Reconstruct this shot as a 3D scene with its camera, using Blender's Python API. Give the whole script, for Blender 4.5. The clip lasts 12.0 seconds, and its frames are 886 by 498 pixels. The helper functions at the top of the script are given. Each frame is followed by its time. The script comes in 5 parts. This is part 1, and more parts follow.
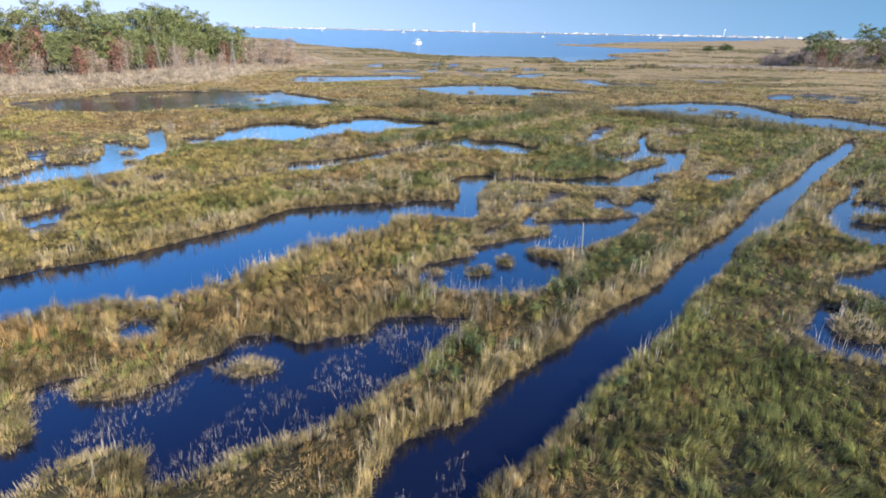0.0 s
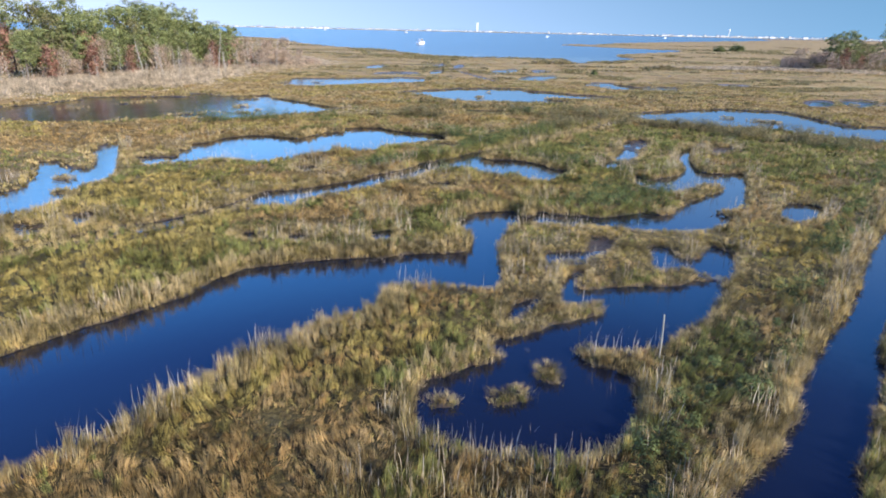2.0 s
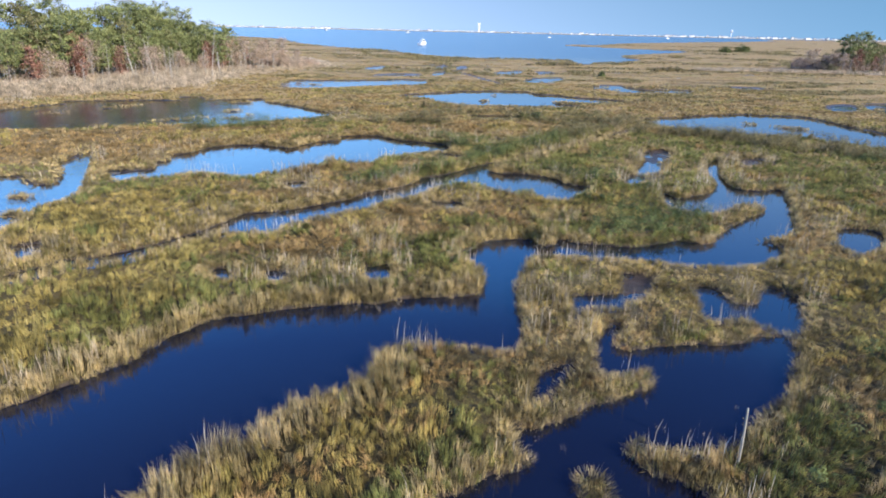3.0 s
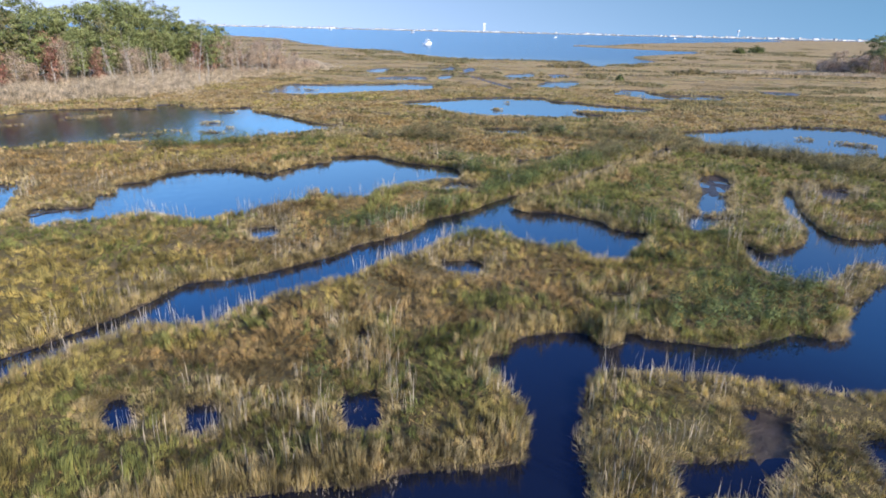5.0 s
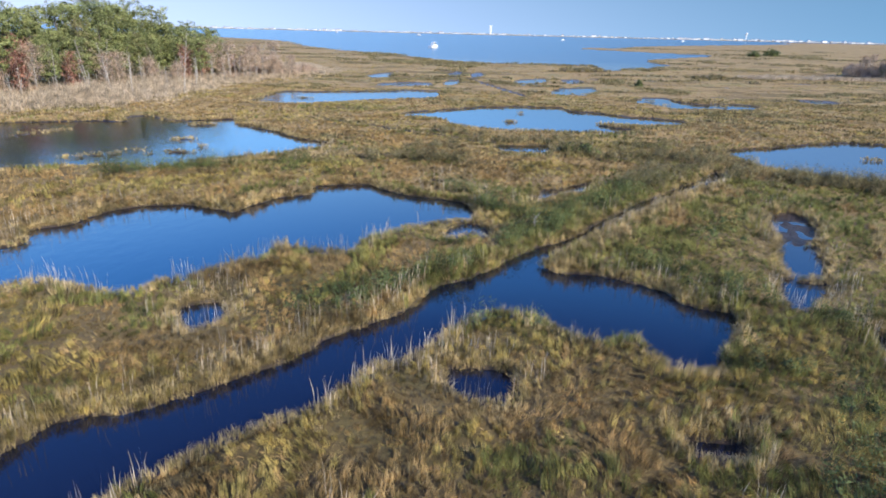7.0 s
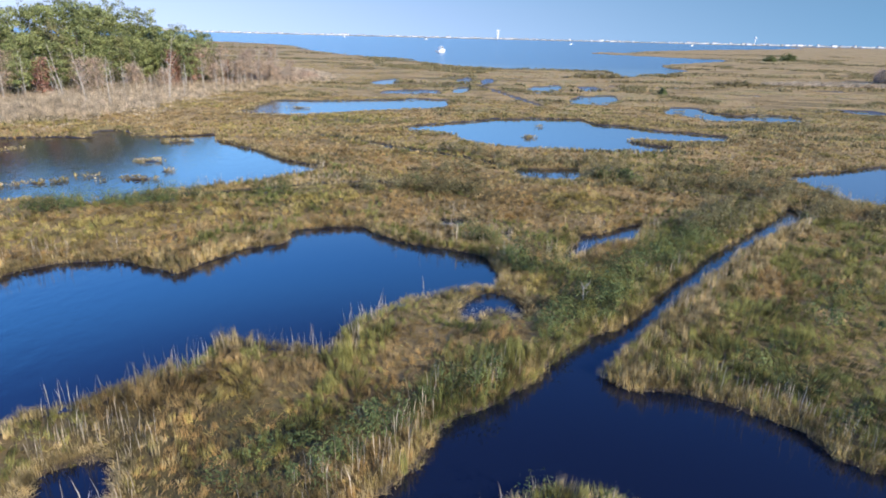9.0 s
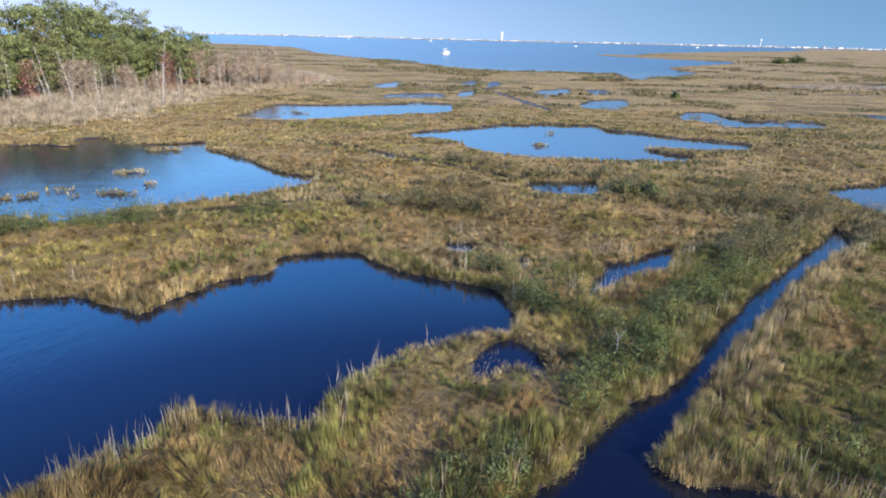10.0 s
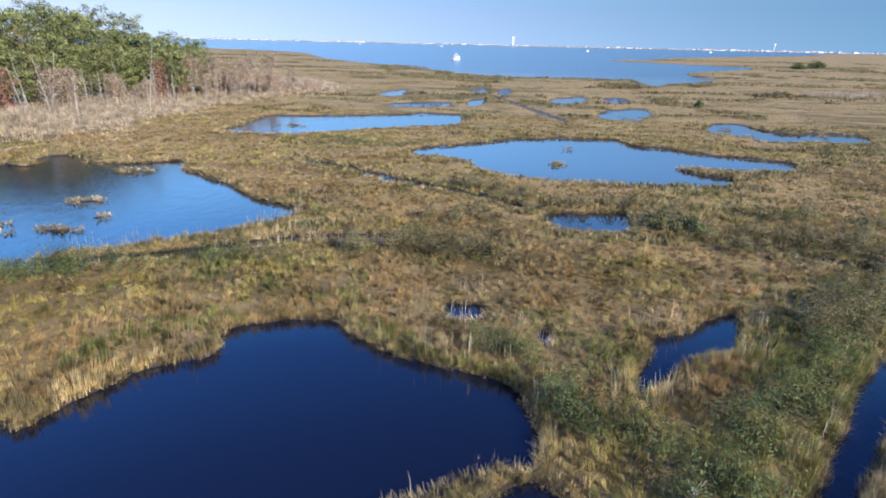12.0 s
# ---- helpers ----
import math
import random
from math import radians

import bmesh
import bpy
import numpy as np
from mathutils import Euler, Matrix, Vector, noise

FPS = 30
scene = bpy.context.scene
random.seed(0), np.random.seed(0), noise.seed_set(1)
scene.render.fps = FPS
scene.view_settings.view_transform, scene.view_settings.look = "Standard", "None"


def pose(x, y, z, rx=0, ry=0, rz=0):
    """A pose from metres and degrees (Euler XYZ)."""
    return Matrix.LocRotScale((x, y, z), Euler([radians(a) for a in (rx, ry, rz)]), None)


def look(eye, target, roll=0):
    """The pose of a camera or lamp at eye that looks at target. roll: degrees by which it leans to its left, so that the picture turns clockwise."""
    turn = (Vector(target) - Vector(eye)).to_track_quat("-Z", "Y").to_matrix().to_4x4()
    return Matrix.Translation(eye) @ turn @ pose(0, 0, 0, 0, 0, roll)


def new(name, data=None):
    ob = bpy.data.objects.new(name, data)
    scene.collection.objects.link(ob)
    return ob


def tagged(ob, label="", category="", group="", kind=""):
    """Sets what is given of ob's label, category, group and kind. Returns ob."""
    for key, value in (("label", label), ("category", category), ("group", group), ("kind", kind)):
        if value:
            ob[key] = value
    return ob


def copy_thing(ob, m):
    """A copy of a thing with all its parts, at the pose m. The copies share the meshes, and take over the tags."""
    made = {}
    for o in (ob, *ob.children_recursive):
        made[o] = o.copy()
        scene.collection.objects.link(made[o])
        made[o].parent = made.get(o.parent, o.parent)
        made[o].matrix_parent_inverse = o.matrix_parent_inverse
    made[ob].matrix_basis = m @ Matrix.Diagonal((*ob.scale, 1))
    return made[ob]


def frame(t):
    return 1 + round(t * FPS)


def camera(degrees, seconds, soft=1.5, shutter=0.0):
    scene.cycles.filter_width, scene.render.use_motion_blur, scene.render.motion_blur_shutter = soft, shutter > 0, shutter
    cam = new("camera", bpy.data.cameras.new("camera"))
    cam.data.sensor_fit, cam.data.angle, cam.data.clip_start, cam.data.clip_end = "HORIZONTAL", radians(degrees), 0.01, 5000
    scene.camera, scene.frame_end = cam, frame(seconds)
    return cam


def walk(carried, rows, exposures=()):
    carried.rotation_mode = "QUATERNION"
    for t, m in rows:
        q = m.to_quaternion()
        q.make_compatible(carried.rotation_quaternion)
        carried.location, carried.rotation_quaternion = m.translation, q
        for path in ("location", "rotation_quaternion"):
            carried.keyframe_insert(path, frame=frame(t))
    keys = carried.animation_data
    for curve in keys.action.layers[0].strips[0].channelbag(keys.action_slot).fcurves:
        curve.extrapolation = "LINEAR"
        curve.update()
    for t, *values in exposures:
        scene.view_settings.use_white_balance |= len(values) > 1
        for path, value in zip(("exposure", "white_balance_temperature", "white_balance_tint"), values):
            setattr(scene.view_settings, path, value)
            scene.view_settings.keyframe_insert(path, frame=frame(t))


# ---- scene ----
# ---- camera ----
cam = camera(72.0, 12.0, soft=1.75)
ROWS = [
    (0, 2.236, 2.073, 10.070, 4.400, -19.775, -1.127),
    (0.5, 2.001, 4.527, 10.029, 4.452, -19.781, -1.160),
    (1, 1.732, 6.991, 9.989, 4.524, -19.779, -1.191),
    (1.5, 1.428, 9.504, 9.956, 4.571, -19.795, -1.219),
    (2, 1.125, 11.942, 9.932, 4.653, -19.799, -1.245),
    (2.5, 0.788, 14.448, 9.902, 4.738, -19.776, -1.269),
    (3, 0.459, 16.890, 9.919, 4.781, -19.781, -1.290),
    (5, -0.887, 26.720, 9.988, 5.202, -19.802, -1.353),
    (5.5, -1.185, 29.116, 9.973, 5.322, -19.773, -1.364),
    (6, -1.427, 31.411, 9.982, 5.460, -19.738, -1.372),
    (6.5, -1.663, 33.781, 9.987, 5.632, -19.670, -1.377),
    (7, -1.912, 36.006, 9.968, 5.745, -19.606, -1.380),
    (9, -3.235, 45.070, 9.895, 6.385, -19.257, -1.371),
    (9.5, -3.544, 47.069, 9.862, 6.589, -19.168, -1.363),
    (10, -3.830, 49.053, 9.859, 6.767, -19.100, -1.353),
    (10.5, -4.029, 50.850, 9.855, 6.997, -18.986, -1.341),
    (11, -4.148, 52.642, 9.877, 7.251, -18.872, -1.326),
    (11.5, -4.232, 54.263, 9.919, 7.519, -18.784, -1.309),
    (12, -4.281, 55.846, 9.988, 7.795, -18.697, -1.289),
]

def view(x, y, z, yaw, pitch, roll):
    way = Vector((-math.sin(radians(yaw)) * math.cos(radians(pitch)), math.cos(radians(yaw)) * math.cos(radians(pitch)), math.sin(radians(pitch))))
    return look((x, y, z), Vector((x, y, z)) + way, -roll)


walk(cam, [(t, view(*row)) for t, *row in ROWS], [(0, 0.92, 5900, 9), (3, 0.88, 5900, 9), (5, 0.79, 5900, 9), (12, 0.76, 5900, 9)])

# ---- light ----
SUN_HEIGHT, SUN_WAY = 27.0, (0.78, -0.62)      # degrees; plan direction towards the sun
world = bpy.data.worlds.new("sky")
scene.world = world
world.use_nodes = True
sky = world.node_tree.nodes.new("ShaderNodeTexSky")
sky.sky_type, sky.sun_disc = "NISHITA", False
sky.sun_elevation = radians(SUN_HEIGHT)
sky.sun_rotation = math.atan2(SUN_WAY[0], SUN_WAY[1])
sky.air_density, sky.dust_density, sky.ozone_density = 0.7, 0.0, 3.0
where = world.node_tree.nodes.new("ShaderNodeTexCoord")
lift = world.node_tree.nodes.new("ShaderNodeMapping")       # clear cold air: the sky keeps its blue down to the horizon
lift.inputs["Location"].default_value, lift.inputs["Scale"].default_value = (0, 0, 0.2), (1, 1, 0.55)
world.node_tree.links.new(where.outputs["Generated"], lift.inputs[0])
world.node_tree.links.new(lift.outputs[0], sky.inputs[0])
deep = world.node_tree.nodes.new("ShaderNodeMix")            # a dry, deep blue autumn sky
deep.data_type, deep.blend_type = "RGBA", "MULTIPLY"
deep.inputs[0].default_value = 1.0
height = world.node_tree.nodes.new("ShaderNodeSeparateXYZ")
world.node_tree.links.new(where.outputs["Generated"], height.inputs[0])
rise = world.node_tree.nodes.new("ShaderNodeMapRange")        # pale near the horizon, purer blue above
rise.inputs[1].default_value, rise.inputs[2].default_value = 0.0, 0.62
world.node_tree.links.new(height.outputs[2], rise.inputs[0])
hue = world.node_tree.nodes.new("ShaderNodeValToRGB")
hue.color_ramp.interpolation = "EASE"
for at, tone in ((0.08, (0.93, 0.84, 0.74)), (0.32, (1.95, 1.92, 1.88)), (0.60, (1.0, 1.62, 2.28)), (0.77, (0.60, 0.84, 1.5))):
    hue.color_ramp.elements.new(at).color = (*tone, 1)
hue.color_ramp.elements[0].color = (0.96, 0.85, 0.75, 1)
hue.color_ramp.elements[-1].color = (0.50, 0.57, 1.12, 1)
world.node_tree.links.new(rise.outputs[0], hue.inputs[0])
world.node_tree.links.new(hue.outputs[0], deep.inputs[7])
across = world.node_tree.nodes.new("ShaderNodeMapRange")      # thin white haze on the side away from the sun
across.inputs[1].default_value, across.inputs[2].default_value = -0.7, 0.6
world.node_tree.links.new(height.outputs[0], across.inputs[0])
haze = world.node_tree.nodes.new("ShaderNodeValToRGB")
haze.color_ramp.elements[0].color, haze.color_ramp.elements[1].color = (1.95, 1.40, 1.22, 1), (0.74, 0.93, 0.90, 1)
clear = world.node_tree.nodes.new("ShaderNodeValToRGB")       # above the haze
clear.color_ramp.elements[0].color, clear.color_ramp.elements[1].color = (1.25, 1.50, 1.42, 1), (0.82, 0.84, 0.82, 1)
above = world.node_tree.nodes.new("ShaderNodeMapRange")
above.inputs[1].default_value, above.inputs[2].default_value = 0.04, 0.12
world.node_tree.links.new(height.outputs[2], above.inputs[0])
both = world.node_tree.nodes.new("ShaderNodeMix")
both.data_type = "RGBA"
world.node_tree.links.new(across.outputs[0], haze.inputs[0])
world.node_tree.links.new(across.outputs[0], clear.inputs[0])
world.node_tree.links.new(above.outputs[0], both.inputs[0])
world.node_tree.links.new(haze.outputs[0], both.inputs[6])
world.node_tree.links.new(clear.outputs[0], both.inputs[7])
veil = world.node_tree.nodes.new("ShaderNodeMix")
veil.data_type, veil.blend_type = "RGBA", "MULTIPLY"
veil.inputs[0].default_value = 1.0
world.node_tree.links.new(sky.outputs[0], veil.inputs[6])
world.node_tree.links.new(both.outputs[2], veil.inputs[7])
world.node_tree.links.new(veil.outputs[2], deep.inputs[6])
world.node_tree.links.new(deep.outputs[2], world.node_tree.nodes["Background"].inputs[0])
world.node_tree.nodes["Background"].inputs[1].default_value = 0.125
sun = new("sun", bpy.data.lights.new("sun", "SUN"))
sun.data.energy, sun.data.angle, sun.data.color = 5.0, radians(0.6), (1.0, 0.90, 0.74)
sun.matrix_world = look((0, 0, 0), (-SUN_WAY[0], -SUN_WAY[1], -math.tan(radians(SUN_HEIGHT))))

# ---- materials ----
def material(name):
    m = bpy.data.materials.new(name)
    m.use_nodes = True
    return m, m.node_tree.nodes, m.node_tree.links, m.node_tree.nodes["Principled BSDF"]


def ramp(nodes, links, source, stops):
    r = nodes.new("ShaderNodeValToRGB")
    while len(r.color_ramp.elements) < len(stops):
        r.color_ramp.elements.new(0.5)
    for e, (at, col) in zip(r.color_ramp.elements, stops):
        e.position, e.color = at, (*col, 1)
    links.new(source, r.inputs[0])
    return r.outputs[0]


def grain(nodes, links, scale, detail=4, rough=0.55, coords="Object", stretch=None):
    c = nodes.new("ShaderNodeTexCoord").outputs[coords]
    if stretch:
        k = nodes.new("ShaderNodeMapping")
        k.inputs["Scale"].default_value = stretch
        links.new(c, k.inputs[0])
        c = k.outputs[0]
    n = nodes.new("ShaderNodeTexNoise")
    n.inputs["Scale"].default_value, n.inputs["Detail"].default_value, n.inputs["Roughness"].default_value = scale, detail, rough
    links.new(c, n.inputs["Vector"])
    return n.outputs[0]


def mix(nodes, links, factor, a, b, mode="MIX"):
    m = nodes.new("ShaderNodeMix")
    m.data_type, m.blend_type = "RGBA", mode
    for socket, value in ((m.inputs[0], factor), (m.inputs[6], a), (m.inputs[7], b)):
        if isinstance(value, (int, float)):
            socket.default_value = value
        elif isinstance(value, tuple):
            socket.default_value = (*value, 1)
        else:
            links.new(value, socket)
    return m.outputs[2]


def bump(nodes, links, shader, height, strength, distance):
    b = nodes.new("ShaderNodeBump")
    b.inputs["Strength"].default_value, b.inputs["Distance"].default_value = strength, distance
    links.new(height, b.inputs["Height"])
    links.new(b.outputs[0], shader.inputs["Normal"])


def plant(name, stops, patch, patch_scale, through_light=0.3, roughness=0.7, tuft_scale=2.3, even=0.0, tint=(1, 1, 1)):
    """Leaves or blades: each piece takes its tone from stops, patches of the field lean towards the patch colour."""
    m, nodes, links, shader = material(name)
    rnd = nodes.new("ShaderNodeNewGeometry").outputs["Random Per Island"]
    stops = [(at, (c[0] * tint[0], c[1] * tint[1], c[2] * tint[2])) for at, c in stops]
    patch = tuple(a * k for a, k in zip(patch, tint))
    middle = tuple(sum(c[k] for _, c in stops) / len(stops) for k in range(3))
    tone = ramp(nodes, links, rnd, [(at, tuple(c + (m - c) * even for c, m in zip(col, middle))) for at, col in stops])
    field = ramp(nodes, links, grain(nodes, links, patch_scale, 5, 0.6), [(0.42, (0, 0, 0)), (0.6, (1, 1, 1))])
    tone = mix(nodes, links, mix(nodes, links, 1.0, field, (0.65, 0.65, 0.65), "MULTIPLY"), tone, patch)
    # random tuft tone, with lit clumps and shaded hollows painted into the colour
    tuft_shading = ramp(nodes, links, grain(nodes, links, tuft_scale, 3, 0.6), [(0.36, (0.36, 0.36, 0.33)), (0.5, (1.0, 1.0, 0.98)), (0.62, (1.46, 1.4, 1.3))])
    tone = mix(nodes, links, 1.0, tone, tuft_shading, "MULTIPLY")
    # the same painted light and dark on a broader scale, besides patchy growth
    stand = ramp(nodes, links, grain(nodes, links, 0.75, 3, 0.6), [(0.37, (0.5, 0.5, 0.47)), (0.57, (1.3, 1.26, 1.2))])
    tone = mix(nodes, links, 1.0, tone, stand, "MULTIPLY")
    links.new(tone, shader.inputs["Base Color"])
    shader.inputs["Roughness"].default_value = roughness
    shader.inputs["Specular IOR Level"].default_value = 0.2
    glow = nodes.new("ShaderNodeBsdfTranslucent")
    links.new(tone, glow.inputs[0])
    both = nodes.new("ShaderNodeMixShader")
    both.inputs[0].default_value = through_light
    links.new(shader.outputs[0], both.inputs[1])
    links.new(glow.outputs[0], both.inputs[2])
    links.new(both.outputs[0], nodes["Material Output"].inputs[0])
    return m


def solid(name, stops, scale, roughness=0.8, relief=0.3, depth=0.02, stretch=None, metal=0.0):
    m, nodes, links, shader = material(name)
    g = grain(nodes, links, scale, 6, 0.6, stretch=stretch)
    links.new(ramp(nodes, links, g, stops), shader.inputs["Base Color"])
    shader.inputs["Roughness"].default_value, shader.inputs["Metallic"].default_value = roughness, metal
    if relief:
        bump(nodes, links, shader, g, relief, depth)
    return m


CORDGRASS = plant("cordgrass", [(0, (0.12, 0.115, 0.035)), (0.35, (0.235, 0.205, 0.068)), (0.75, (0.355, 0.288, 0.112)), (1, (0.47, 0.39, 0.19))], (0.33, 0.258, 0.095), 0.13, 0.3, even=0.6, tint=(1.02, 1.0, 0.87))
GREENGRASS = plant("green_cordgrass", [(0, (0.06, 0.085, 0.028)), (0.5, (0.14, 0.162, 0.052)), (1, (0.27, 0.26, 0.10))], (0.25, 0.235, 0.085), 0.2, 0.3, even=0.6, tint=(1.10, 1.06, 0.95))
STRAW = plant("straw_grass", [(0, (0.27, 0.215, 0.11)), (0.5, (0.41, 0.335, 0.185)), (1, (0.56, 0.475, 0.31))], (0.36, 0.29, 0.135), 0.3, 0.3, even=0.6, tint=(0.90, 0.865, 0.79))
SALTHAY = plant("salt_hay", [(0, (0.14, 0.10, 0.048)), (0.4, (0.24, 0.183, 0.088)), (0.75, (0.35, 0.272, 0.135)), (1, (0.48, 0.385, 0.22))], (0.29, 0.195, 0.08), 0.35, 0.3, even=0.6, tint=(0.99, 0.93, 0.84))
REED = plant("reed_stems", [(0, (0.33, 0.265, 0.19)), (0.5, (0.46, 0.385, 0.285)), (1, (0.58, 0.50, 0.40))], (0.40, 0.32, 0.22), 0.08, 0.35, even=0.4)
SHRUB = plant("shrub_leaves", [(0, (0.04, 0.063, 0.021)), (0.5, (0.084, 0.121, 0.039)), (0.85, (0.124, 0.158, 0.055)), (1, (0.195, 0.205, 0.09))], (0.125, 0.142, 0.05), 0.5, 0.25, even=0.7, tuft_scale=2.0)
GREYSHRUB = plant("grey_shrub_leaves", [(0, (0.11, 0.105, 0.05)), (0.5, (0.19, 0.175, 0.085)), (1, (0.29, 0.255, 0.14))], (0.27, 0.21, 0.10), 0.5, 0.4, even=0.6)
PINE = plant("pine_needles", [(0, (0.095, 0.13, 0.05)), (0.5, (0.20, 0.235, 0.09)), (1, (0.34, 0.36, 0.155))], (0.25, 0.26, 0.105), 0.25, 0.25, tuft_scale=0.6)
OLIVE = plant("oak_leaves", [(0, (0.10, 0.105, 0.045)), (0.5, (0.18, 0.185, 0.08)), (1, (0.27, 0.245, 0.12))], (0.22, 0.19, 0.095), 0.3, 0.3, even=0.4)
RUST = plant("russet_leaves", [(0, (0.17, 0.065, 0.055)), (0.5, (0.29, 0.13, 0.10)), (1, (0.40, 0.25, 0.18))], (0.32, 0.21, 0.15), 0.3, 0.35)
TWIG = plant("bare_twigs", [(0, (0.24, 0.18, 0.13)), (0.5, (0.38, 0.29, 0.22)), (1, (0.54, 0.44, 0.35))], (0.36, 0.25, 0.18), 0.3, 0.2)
BARK = solid("bark", [(0.3, (0.10, 0.075, 0.055)), (0.7, (0.24, 0.19, 0.15))], 6, stretch=(1, 1, 0.2))
PALEBARK = solid("pale_dead_wood", [(0.3, (0.28, 0.24, 0.20)), (0.7, (0.50, 0.45, 0.38))], 5, stretch=(1, 1, 0.15))
POSTWOOD = solid("weathered_post", [(0.3, (0.22, 0.19, 0.14)), (0.7, (0.38, 0.34, 0.27))], 9, stretch=(1, 1, 0.12))


def ground_material():
    m, nodes, links, shader = material("marsh_ground")
    thatch = ramp(nodes, links, grain(nodes, links, 0.16, 8, 0.65), [(0.3, (0.06, 0.052, 0.02)), (0.45, (0.12, 0.098, 0.034)), (0.58, (0.18, 0.14, 0.05)), (0.75, (0.26, 0.205, 0.08))])
    # dark mottling stands in for shade in the gaps between near tufts
    thatch = mix(nodes, links, 0.9, thatch, ramp(nodes, links, grain(nodes, links, 9.0, 6, 0.75), [(0.38, (0.12, 0.11, 0.09)), (0.62, (0.72, 0.7, 0.62))]), "MULTIPLY")
    meadow = ramp(nodes, links, grain(nodes, links, 0.07, 9, 0.68), [(0.34, (0.16, 0.115, 0.042)), (0.44, (0.285, 0.195, 0.078)), (0.53, (0.385, 0.262, 0.11)), (0.60, (0.25, 0.20, 0.075)), (0.7, (0.36, 0.24, 0.10))])
    streaks = ramp(nodes, links, grain(nodes, links, 0.1, 5, 0.6, stretch=(0.35, 1, 1)), [(0.36, (0.45, 0.46, 0.40)), (0.46, (1, 1, 1))])
    meadow = mix(nodes, links, 1.0, meadow, streaks, "MULTIPLY")
    plan = nodes.new("ShaderNodeSeparateXYZ")
    links.new(nodes.new("ShaderNodeNewGeometry").outputs["Position"], plan.inputs[0])
    paler_afar = nodes.new("ShaderNodeMapRange")          # far ground painted in the tone of sunlit grass tops
    paler_afar.inputs[1].default_value, paler_afar.inputs[2].default_value = 30, 90
    links.new(plan.outputs[1], paler_afar.inputs[0])
    thatch = mix(nodes, links, paler_afar.outputs[0], thatch, meadow)
    mud = ramp(nodes, links, grain(nodes, links, 1.3, 6, 0.6), [(0.3, (0.022, 0.017, 0.012)), (0.7, (0.085, 0.062, 0.046))])
    height = nodes.new("ShaderNodeSeparateXYZ")
    links.new(nodes.new("ShaderNodeNewGeometry").outputs["Position"], height.inputs[0])
    wet = nodes.new("ShaderNodeMapRange")
    wet.inputs[1].default_value, wet.inputs[2].default_value = 0.05, 0.13
    links.new(height.outputs[2], wet.inputs[0])
    links.new(mix(nodes, links, wet.outputs[0], mud, thatch), shader.inputs["Base Color"])
    gloss = nodes.new("ShaderNodeMapRange")
    gloss.inputs[1].default_value, gloss.inputs[2].default_value, gloss.inputs[3].default_value, gloss.inputs[4].default_value = 0.03, 0.1, 0.3, 0.9
    links.new(height.outputs[2], gloss.inputs[0])
    links.new(gloss.outputs[0], shader.inputs["Roughness"])
    shader.inputs["Specular IOR Level"].default_value = 0.25
    bump(nodes, links, shader, grain(nodes, links, 3.0, 8, 0.7), 0.9, 0.25)
    return m


def water_material():
    m, nodes, links, shader = material("brackish_water")
    shader.inputs["Base Color"].default_value = (0.004, 0.006, 0.014, 1)
    shader.inputs["IOR"].default_value = 1.52
    where = nodes.new("ShaderNodeSeparateXYZ")
    links.new(nodes.new("ShaderNodeNewGeometry").outputs["Position"], where.inputs[0])
    open_water = nodes.new("ShaderNodeMapRange")
    open_water.inputs[1].default_value, open_water.inputs[2].default_value = 225, 330
    open_water.inputs[3].default_value, open_water.inputs[4].default_value = 0.02, 0.9
    links.new(where.outputs[1], open_water.inputs[0])
    chop = nodes.new("ShaderNodeMapRange")
    chop.inputs[1].default_value, chop.inputs[2].default_value = 215, 300
    chop.inputs[3].default_value, chop.inputs[4].default_value = 0.05, 0.19
    links.new(where.outputs[1], chop.inputs[0])
    rougher = nodes.new("ShaderNodeMapRange")
    rougher.inputs[1].default_value, rougher.inputs[2].default_value = -14, -28
    rougher.inputs[3].default_value, rougher.inputs[4].default_value = 0.0, 0.09
    links.new(where.outputs[0], rougher.inputs[0])
    either = nodes.new("ShaderNodeMath")
    either.operation = "MAXIMUM"
    links.new(chop.outputs[0], either.inputs[0])
    links.new(rougher.outputs[0], either.inputs[1])
    links.new(either.outputs[0], shader.inputs["Roughness"])
    b = nodes.new("ShaderNodeBump")
    b.inputs["Distance"].default_value = 0.12
    breeze = nodes.new("ShaderNodeMapRange")         # the wind reaches the open pools to the west
    breeze.inputs[1].default_value, breeze.inputs[2].default_value = -14, -28
    breeze.inputs[3].default_value, breeze.inputs[4].default_value = 0.0, 0.22
    links.new(where.outputs[0], breeze.inputs[0])
    stirred = nodes.new("ShaderNodeMath")
    stirred.operation = "MAXIMUM"
    links.new(open_water.outputs[0], stirred.inputs[0])
    links.new(breeze.outputs[0], stirred.inputs[1])
    links.new(stirred.outputs[0], b.inputs["Strength"])
    links.new(grain(nodes, links, 1.6, 5, 0.6, stretch=(1, 0.55, 1)), b.inputs["Height"])
    links.new(b.outputs[0], shader.inputs["Normal"])
    return m


GROUND, WATER = ground_material(), water_material()
WHITE = solid("white_paint", [(0.3, (0.62, 0.62, 0.61)), (0.7, (0.76, 0.76, 0.74))], 0.2, 0.5, 0)
CREAM = solid("cream_siding", [(0.3, (0.60, 0.57, 0.52)), (0.7, (0.70, 0.67, 0.61))], 0.2, 0.6, 0)
GREYSIDING = solid("grey_siding", [(0.3, (0.36, 0.39, 0.42)), (0.7, (0.46, 0.49, 0.52))], 0.2, 0.6, 0)
SLATE = solid("roof_shingle", [(0.3, (0.20, 0.20, 0.21)), (0.7, (0.34, 0.34, 0.35))], 0.4, 0.8, 0)
